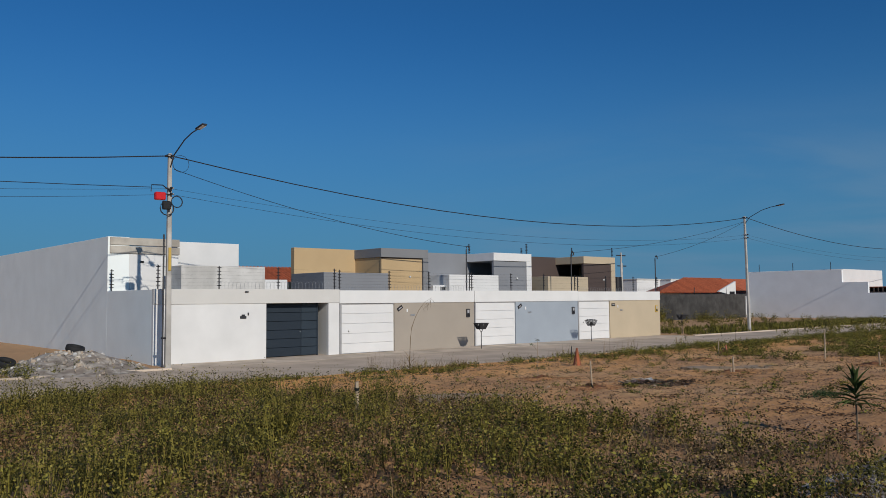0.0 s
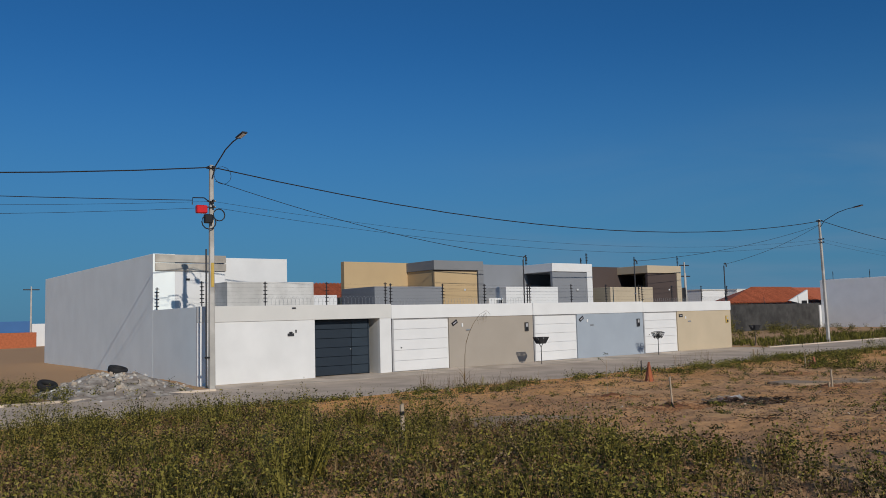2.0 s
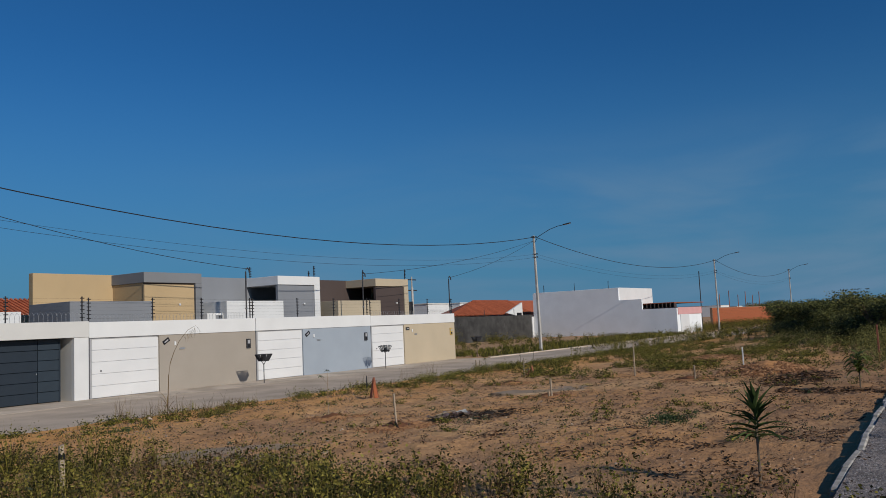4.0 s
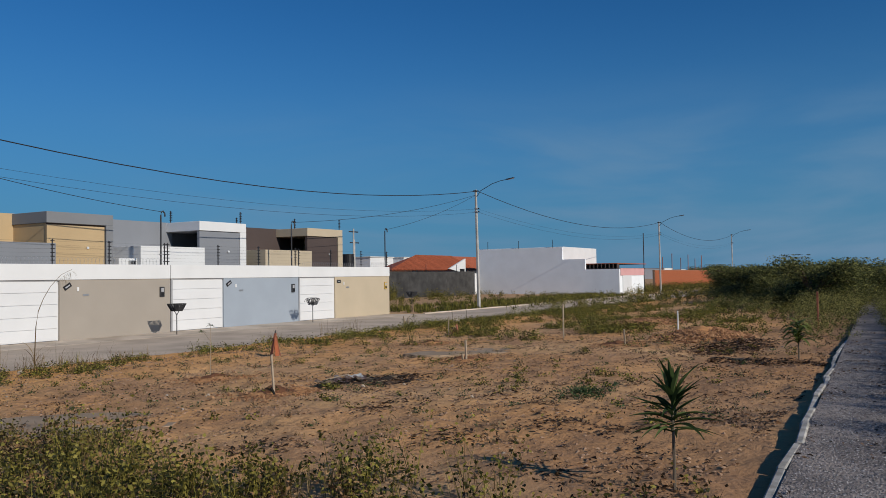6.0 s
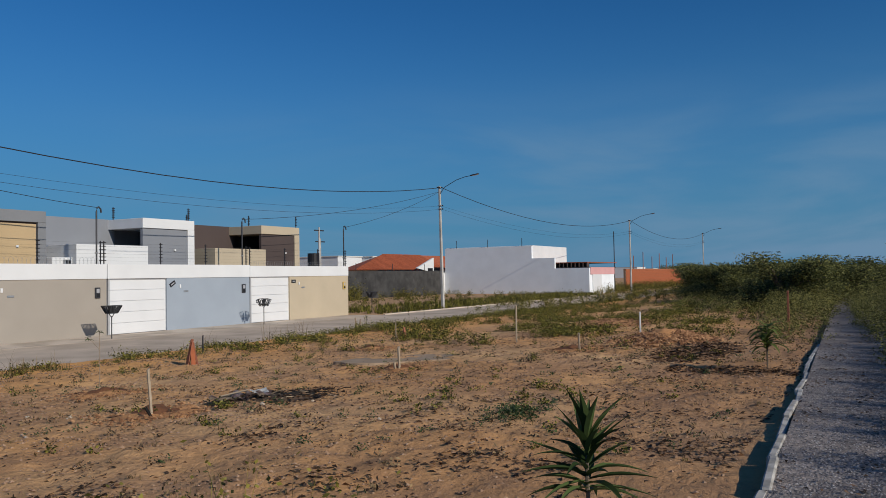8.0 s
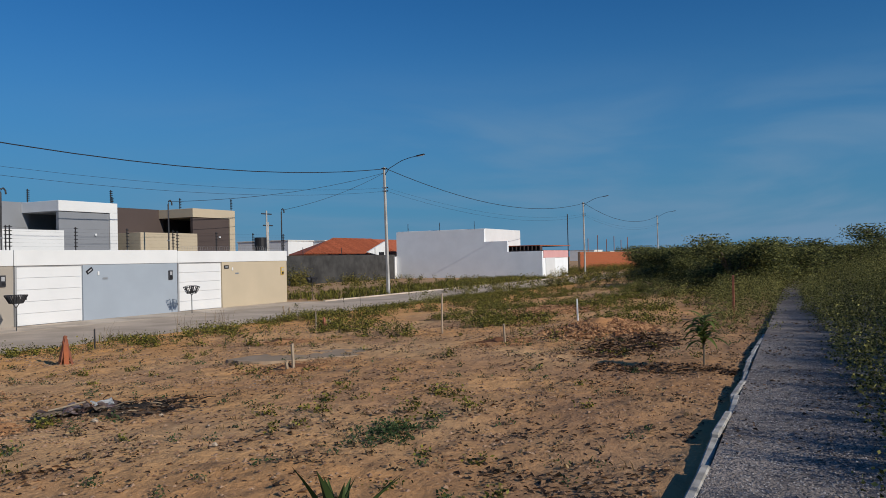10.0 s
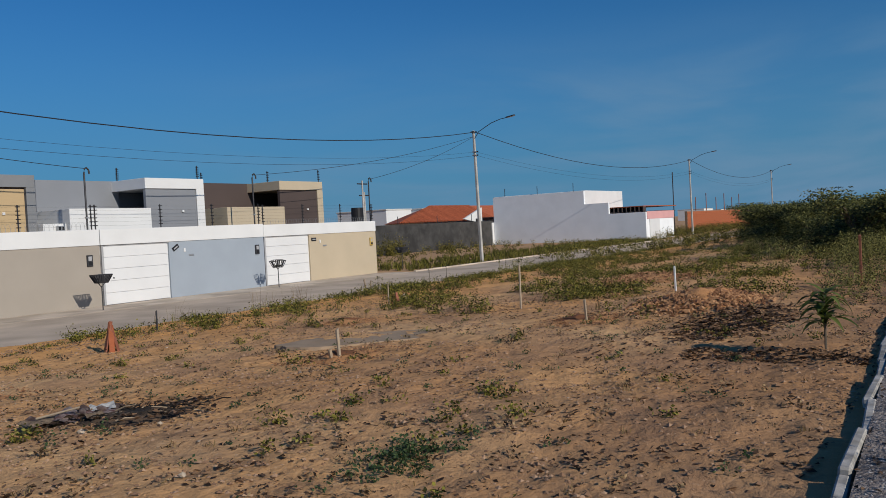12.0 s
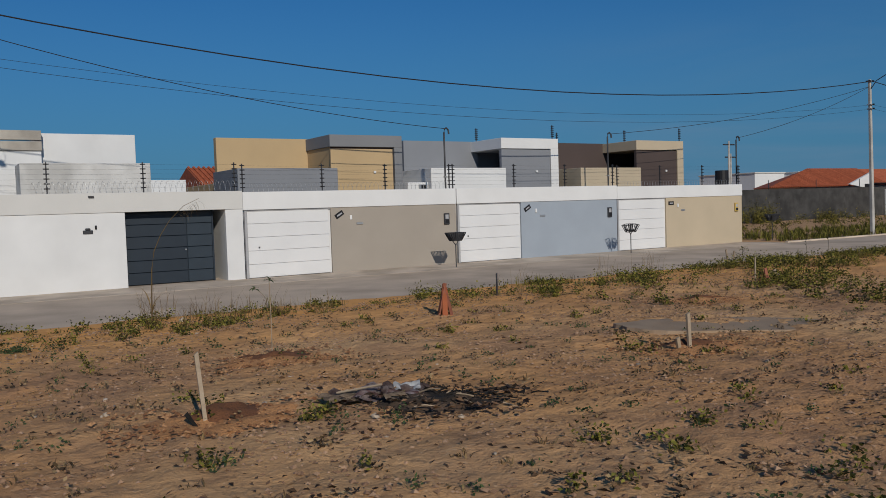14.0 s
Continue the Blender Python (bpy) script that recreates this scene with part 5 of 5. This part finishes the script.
def burnt_pile(x, y):
    z = ground_z(x, y)
    rnd = random.Random(12)
    t = thing("burnt_heap", "burnt rubbish heap of grey sheets, charred sticks and ash", "rubbish heap", "", (x, y, z))
    bm = bmesh.new()
    n_ = 30
    rows = []
    for j in range(n_ + 1):
        row = []
        for i in range(n_ + 1):
            u, v = -1 + 2 * i / n_, -1 + 2 * j / n_
            k = smooth(1.0, 0.1, math.hypot(u, v) + 0.25 * noise.noise(Vector((u * 2.5, v * 2.5, 1))))
            gz = ground_z(x + 0.788 * u * 0.95 + 0.616 * v * 0.6, y - 0.616 * u * 0.95 + 0.788 * v * 0.6) - z
            row.append(bm.verts.new((u * 0.95, v * 0.6, gz - 0.02 + 0.1 * k + 0.03 * k * noise.noise(Vector((u * 9, v * 9, 2))))))
        rows.append(row)
    for j in range(n_):
        for i in range(n_):
            bm.faces.new((rows[j][i], rows[j][i + 1], rows[j + 1][i + 1], rows[j + 1][i]))
    part("ash_bed", bm, ASH, t, "black ash and cinders", True)
    for i in range(120):
        r, a = abs(rnd.gauss(0, 0.3)), rnd.uniform(0, 6.283)
        cx, cy = 0.22 + r * math.cos(a) * 1.15, r * math.sin(a) * 0.75
        b, ln, up = rnd.uniform(0, 6.283), rnd.uniform(0.06, 0.26), rnd.uniform(-0.15, 0.25)
        p0 = (cx, cy, 0.04 + 0.05 * rnd.random())
        p1 = (cx + math.cos(b) * ln, cy + math.sin(b) * ln, max(0.01, p0[2] + up * ln))
        mid = tuple((p0[k] + p1[k]) / 2 + rnd.uniform(-0.02, 0.02) for k in range(3))
        part("stick", tube([p0, mid, p1], [0.008, 0.007, 0.004], 4), CHAR if rnd.random() < 0.75 else WOOD, t)
    part("stick", tube([(0.3, 0.35, 0.05), (0.75, 0.5, 0.06), (1.0, 0.52, 0.05)], [0.018, 0.015, 0.01], 6), CHAR, t)
    for i, (sx, sy, w, d, az, tx, ty, mat) in enumerate(((-0.75, 0.18, 0.6, 0.42, 20, 9, -6, SHEET), (-0.45, 0.1, 0.62, 0.45, -14, 14, 8, SHEETPALE), (-0.28, 0.26, 0.5, 0.36, 5, 22, 4, SHEET),
                                                 (-0.85, 0.02, 0.5, 0.3, 38, 5, -3, CARD), (-0.33, -0.08, 0.34, 0.26, 50, 20, 14, CARD), (-0.28, 0.36, 0.28, 0.2, 12, 30, -8, WHITE))):
        bm = bmesh.new()
        m_ = 10
        g = [[bm.verts.new((w * (i2 / m_ - 0.5), d * (j2 / m_ - 0.5), 0.018 * math.sin(i2 * 1.7) * (1 if mat in (SHEET, SHEETPALE) else 0.2) + 0.05 * noise.noise(Vector((i2 * 0.3, j2 * 0.3, sx)))))
              for i2 in range(m_ + 1)] for j2 in range(m_ + 1)]
        for j2 in range(m_):
            for i2 in range(m_):
                bm.faces.new((g[j2][i2], g[j2][i2 + 1], g[j2 + 1][i2 + 1], g[j2 + 1][i2]))
        bmesh.ops.solidify(bm, geom=list(bm.faces), thickness=0.006)
        p = part("sheet", bm, mat, t, "crumpled scorched sheet", True)
        p.matrix_basis = Matrix.Translation((sx, sy, 0.07 + 0.008 * i)) @ Euler((radians(tx * 0.45), radians(ty * 0.45), radians(az))).to_matrix().to_4x4()
    part("lath", tube([(-0.95, 0.0, 0.12), (-0.5, 0.12, 0.17)], 0.01, 4), PALEWOOD, t)
    t.rotation_euler = (0, 0, radians(-38))
    t.scale = (0.82, 0.82, 0.95)
    return t


burnt_pile(-4.8, -19.04)

# stones and crumbs of earth
rnd = random.Random(17)
stones = [stone_mesh("stone", 0.035, STONE, 50 + i) for i in range(3)] + [stone_mesh("stone", 0.035, RUBBLE, 60)]
for i in range(90):
    x, y = rnd.uniform(-9, 6), rnd.uniform(-24.5, -9.5)
    s = tagged(new("stone", stones[rnd.randrange(4)]), "small pale stone on bare earth", "stone", "stones on the lot")
    k = rnd.choice((0.3, 0.4, 0.5, 0.6, 0.8))
    s.location, s.scale = (x, y, ground_z(x, y) + 0.01 * k), (k, k * rnd.uniform(0.7, 1.2), k)
    s.rotation_euler = (0, 0, rnd.uniform(0, 6))
for x, y, k in ((-6.05, -21.4, 1.0), (-5.4, -19.25, 1.3), (-4.85, -19.6, 1.0), (-7.1, -17.9, 1.0), (-4.3, -9.2, 3.0), (7.2, -13.6, 4.0)):
    s = tagged(new("stone", stones[0]), "pale stone lying on the earth", "stone", "stones on the lot")
    s.location, s.scale = (x, y, ground_z(x, y) + 0.012 * k), (k, k * 0.8, k)


def specks(name, n_, x0, x1, y0, y1, size, mat, label, category, seed, zf, keep=lambda x, y: 1.0, lift=0.5, flat=False):
    """Many small crumbs, chips or dead leaves in one mesh."""
    rnd = random.Random(seed)
    verts, faces = [], []
    for _ in range(n_):
        x, y = rnd.uniform(x0, x1), rnd.uniform(y0, y1)
        if rnd.random() > keep(x, y):
            continue
        s = size * rnd.uniform(0.5, 1.5)
        z = zf(x, y) + s * lift * 0.4
        a = rnd.uniform(0, 6.283)
        ca, sa = math.cos(a) * s, math.sin(a) * s
        i = len(verts)
        if flat:
            q = rnd.uniform(0.35, 0.6)
            verts += [(x - ca, y - sa, z), (x + sa * q, y - ca * q, z + s * rnd.uniform(0, 0.7)), (x + ca, y + sa, z + s * rnd.uniform(0, 0.5)), (x - sa * q, y + ca * q, z + s * rnd.uniform(0, 0.7))]
            faces.append((i, i + 1, i + 2, i + 3))
        else:
            h = s * rnd.uniform(0.5, 0.9)
            verts += [(x - ca, y - sa, z - h * 0.4), (x + sa * 0.8, y - ca * 0.8, z), (x + ca, y + sa, z - h * 0.3), (x - sa * 0.9, y + ca * 0.9, z), (x + 0.1 * ca, y, z + h * 0.6)]
            faces += [(i, i + 1, i + 4), (i + 1, i + 2, i + 4), (i + 2, i + 3, i + 4), (i + 3, i, i + 4)]
    me = bpy.data.meshes.new(name)
    me.from_pydata(verts, [], faces)
    me.materials.append(mat)
    return tagged(new(name, me), label, category, kind="stuff")


DEAD = leaf_material("dead_leaf", (0.035, 0.021, 0.012), (0.24, 0.14, 0.078), 0.05)
CLODM = leaf_material("soil_clod", (0.23, 0.135, 0.08), (0.42, 0.27, 0.17), 0.0)
GRAVELS = leaf_material("gravel_chip", (0.11, 0.10, 0.098), (0.42, 0.39, 0.375), 0.0)


def patchy(s, o, lo=-0.05, hi=0.35):
    return lambda x, y: smooth(lo, hi, noise.noise(Vector((x * s, y * s, o))))


specks("dead_leaves", 20000, -9.5, 9, -25, -9.0, 0.022, DEAD, "dry brown leaves scattered on bare earth", "leaf litter", 71, ground_z, patchy(1.1, 3.0, -0.2, 0.5), 0.3, True)
specks("dead_leaves", 8000, -9.5, 0, -25, -19.0, 0.017, DEAD, "dry brown leaves scattered on bare earth", "leaf litter", 72, ground_z, patchy(2.1, 6.0, -0.2, 0.5), 0.3, True)
specks("soil_clods", 36000, -9.5, 8, -25, -9.0, 0.02, CLODM, "small clods of dry earth", "soil clods", 73, ground_z, patchy(0.9, 8.0, -0.3, 0.3))
specks("dead_leaves", 7000, -6, 9, -25, -17.0, 0.03, DEAD, "dry brown leaves scattered on bare earth", "leaf litter", 76, ground_z, patchy(0.7, 9.0, -0.1, 0.5), 0.3, True)
specks("dead_leaves", 9000, 0.6, 6.0, -24.4, -22.0, 0.04, DEAD, "dark singed litter beside a heap of earth", "leaf litter", 78, ground_z, lambda x, y: smooth(1.0, 0.3, math.hypot((x - 2.6) / 2.6, (y + 22.9) / 0.9)), 0.4, True)
specks("dead_leaves", 2600, -1.2, 0.8, -24.9, -23.0, 0.035, DEAD, "dark litter in a shallow furrow round a sapling", "leaf litter", 79, ground_z, lambda x, y: smooth(0.5, 0.1, abs((x + 0.35) + 0.0 * y)) * 0.9, 0.4, True)
specks("dead_leaves", 9000, -9.8, -4, -25, -20.5, 0.026, DEAD, "dark rotted leaf litter on bare earth", "leaf litter", 77, ground_z, patchy(0.9, 4.0, 0.0, 0.45), 0.3, True)
specks("gravel", 46000, -16, 3, -26.6, -24.95, 0.009, GRAVELS, "loose grey gravel chips on a path", "gravel", 74, lambda x, y: 0.573, lambda x, y: 1.0 if y < kerb_y(x) - 0.1 else 0.0)
specks("dead_leaves", 5000, -16, 8, -26.6, -24.95, 0.022, DEAD, "dry leaves on a gravel path", "leaf litter", 75, lambda x, y: 0.578, lambda x, y: smooth(-0.1, 0.4, noise.noise(Vector((x, y * 2, 5)))) if y < kerb_y(x) - 0.1 else 0.0, 0.3, True)

CLAYCLOD = leaf_material("clay_clod", (0.20, 0.09, 0.04), (0.46, 0.25, 0.12), 0.0)
specks("soil_clods", 5200, 3.2, 7.6, -23.0, -20.2, 0.05, CLAYCLOD, "orange clods of turned earth", "soil clods", 81, lambda x, y: ground_z(x, y) + 0.2 * smooth(1, 0.05, math.hypot((x - 5.4) / 2.1, (y + 21.6) / 1.2)), lambda x, y: smooth(1.1, 0.3, math.hypot((x - 5.4) / 2.2, (y + 21.6) / 1.3)))
specks("soil_clods", 2600, 9, 14.2, -20.0, -17.0, 0.05, CLAYCLOD, "orange clods of turned earth", "soil clods", 82, lambda x, y: ground_z(x, y) + 0.06, lambda x, y: smooth(1.0, 0.3, math.hypot((x - 11.5) / 2.6, (y + 18.5) / 1.5)))
for k_, (hx, hy) in enumerate(((-6.38, -18.49), (-1.2, -18.65), (-4.9, -15.85), (2.6, -15.6), (2.7, -20.5))):
    specks("soil_clods", 420, hx - 0.9, hx + 0.9, hy - 0.6, hy + 0.6, 0.022, CLAYCLOD, "orange crumbs round a planting hole", "soil clods", 90 + k_, lambda x, y: ground_z(x, y) + 0.02, lambda x, y: 0.8)
specks("burnt_litter", 1500, -5.8, -3.5, -20.1, -18.3, 0.03, DEAD, "singed leaves and cinders round a burnt heap", "leaf litter", 83, lambda x, y: ground_z(x, y) + 0.05, lambda x, y: smooth(1.0, 0.2, math.hypot(x + 4.65, y + 19.2)), 0.4, True)

# tall reed and stalky weeds by the street
reed = thing("reed", "tall dry reed bending under its plume", "plant", "", (-5.3, -11.2, ground_z(-5.3, -11.2)))
part("stem", tube([(0, 0, -0.1), (0.02, 0, 0.5), (0.04, 0, 0.95), (0.09, 0, 1.25), (0.2, 0, 1.5), (0.36, 0.01, 1.74), (0.6, 0.02, 1.97), (0.85, 0.03, 2.08)], [0.011, 0.01, 0.009, 0.008, 0.006, 0.005, 0.004, 0.003], 6), GRASS_D, reed)
rnd = random.Random(3)
for i in range(36):
    t = i / 36
    bm = bmesh.new()
    leaf_strip(bm, (0.45 + 0.38 * t, 0.01, 1.82 + 0.24 * t), rnd.uniform(-0.9, 0.9), radians(rnd.uniform(-60, 20)), rnd.uniform(0.12, 0.28), 0.006, 1.4, 0.0)
    part("plume_strand", bm, GRASS_D, reed)
for i in range(7):
    bm = bmesh.new()
    leaf_strip(bm, (0, 0, 0.05 + 0.05 * i), i * 2.4, radians(70), 0.5, 0.025, 1.2, 0.1)
    part("leaf", bm, GRASS_D, reed)


def tall_weed(x, y, h, seed):
    z = ground_z(x, y)
    rnd = random.Random(seed)
    t = thing("tall_weed", "spindly green weed with a leafy top", "plant", "spindly weeds", (x, y, z))
    part("stem", tube([(0, 0, -0.05), (0.03, 0, h * 0.5), (0.02, 0.02, h)], [0.008, 0.006, 0.004], 5), GRASS_G, t)
    for i in range(16):
        bm = bmesh.new()
        k = h * (0.55 + 0.45 * rnd.random() ** 0.5)
        leaf_strip(bm, (0.02, 0.01, k), rnd.uniform(0, 6.28), radians(rnd.uniform(-10, 50)), rnd.uniform(0.1, 0.2), 0.05, 1.0, 0.1)
        part("leaf", bm, GRASS_G, t)


for i, (x, y, h) in enumerate(((15.2, -8.9, 0.75), (15.9, -9.2, 0.9), (12.0, -9.0, 0.5), (20.3, -9.0, 0.6), (25.0, -9.4, 0.7))):
    tall_weed(x, y, h, i)
S = [(-4.4, -8.6), (-3.8, -8.9), (-4.1, -8.7), (-2.6, -9.6), (-4.9, -8.8), (-1.8, -9.9), (-3.4, -9.2), (3.5, -9.2), (7.0, -8.9), (8.2, -8.9)]
rnd = random.Random(44)
blades("seed_grass", [(x + rnd.gauss(0, 0.25), y + rnd.gauss(0, 0.15), ground_z(x, y), rnd.uniform(0.25, 0.7), 0.4, rnd.randrange(3, 14), 0.006) for x, y in S for i in range(3)], GRASS_D, "tall thin grass gone to seed by the street")

# red-roofed house behind the row
bh = thing("house", "white house with a red clay tile roof behind the row", "house")
part("wall", box(2.6, 12.6, 0.0, 8.6, 17.4, 3.3, 0.01), WHITE, bh)
bm = bmesh.new()
vs = [bm.verts.new(p) for p in ((2.2, 12.2, 3.3), (9.0, 12.2, 3.3), (9.0, 17.8, 3.3), (2.2, 17.8, 3.3), (2.2, 15.0, 4.3), (9.0, 15.0, 4.3))]
for q in ((0, 1, 5, 4), (1, 2, 5), (2, 3, 4, 5), (3, 0, 4), (3, 2, 1, 0)):
    bm.faces.new([vs[i] for i in q])
rf = part("roof", bm, TILE, bh)
for i in range(28):
    x = 2.3 + i * 0.24
    part("roll_tile", tube([(x, 12.15, 3.3), (x, 15.0, 4.32)], 0.07, 5), TILE, rf)
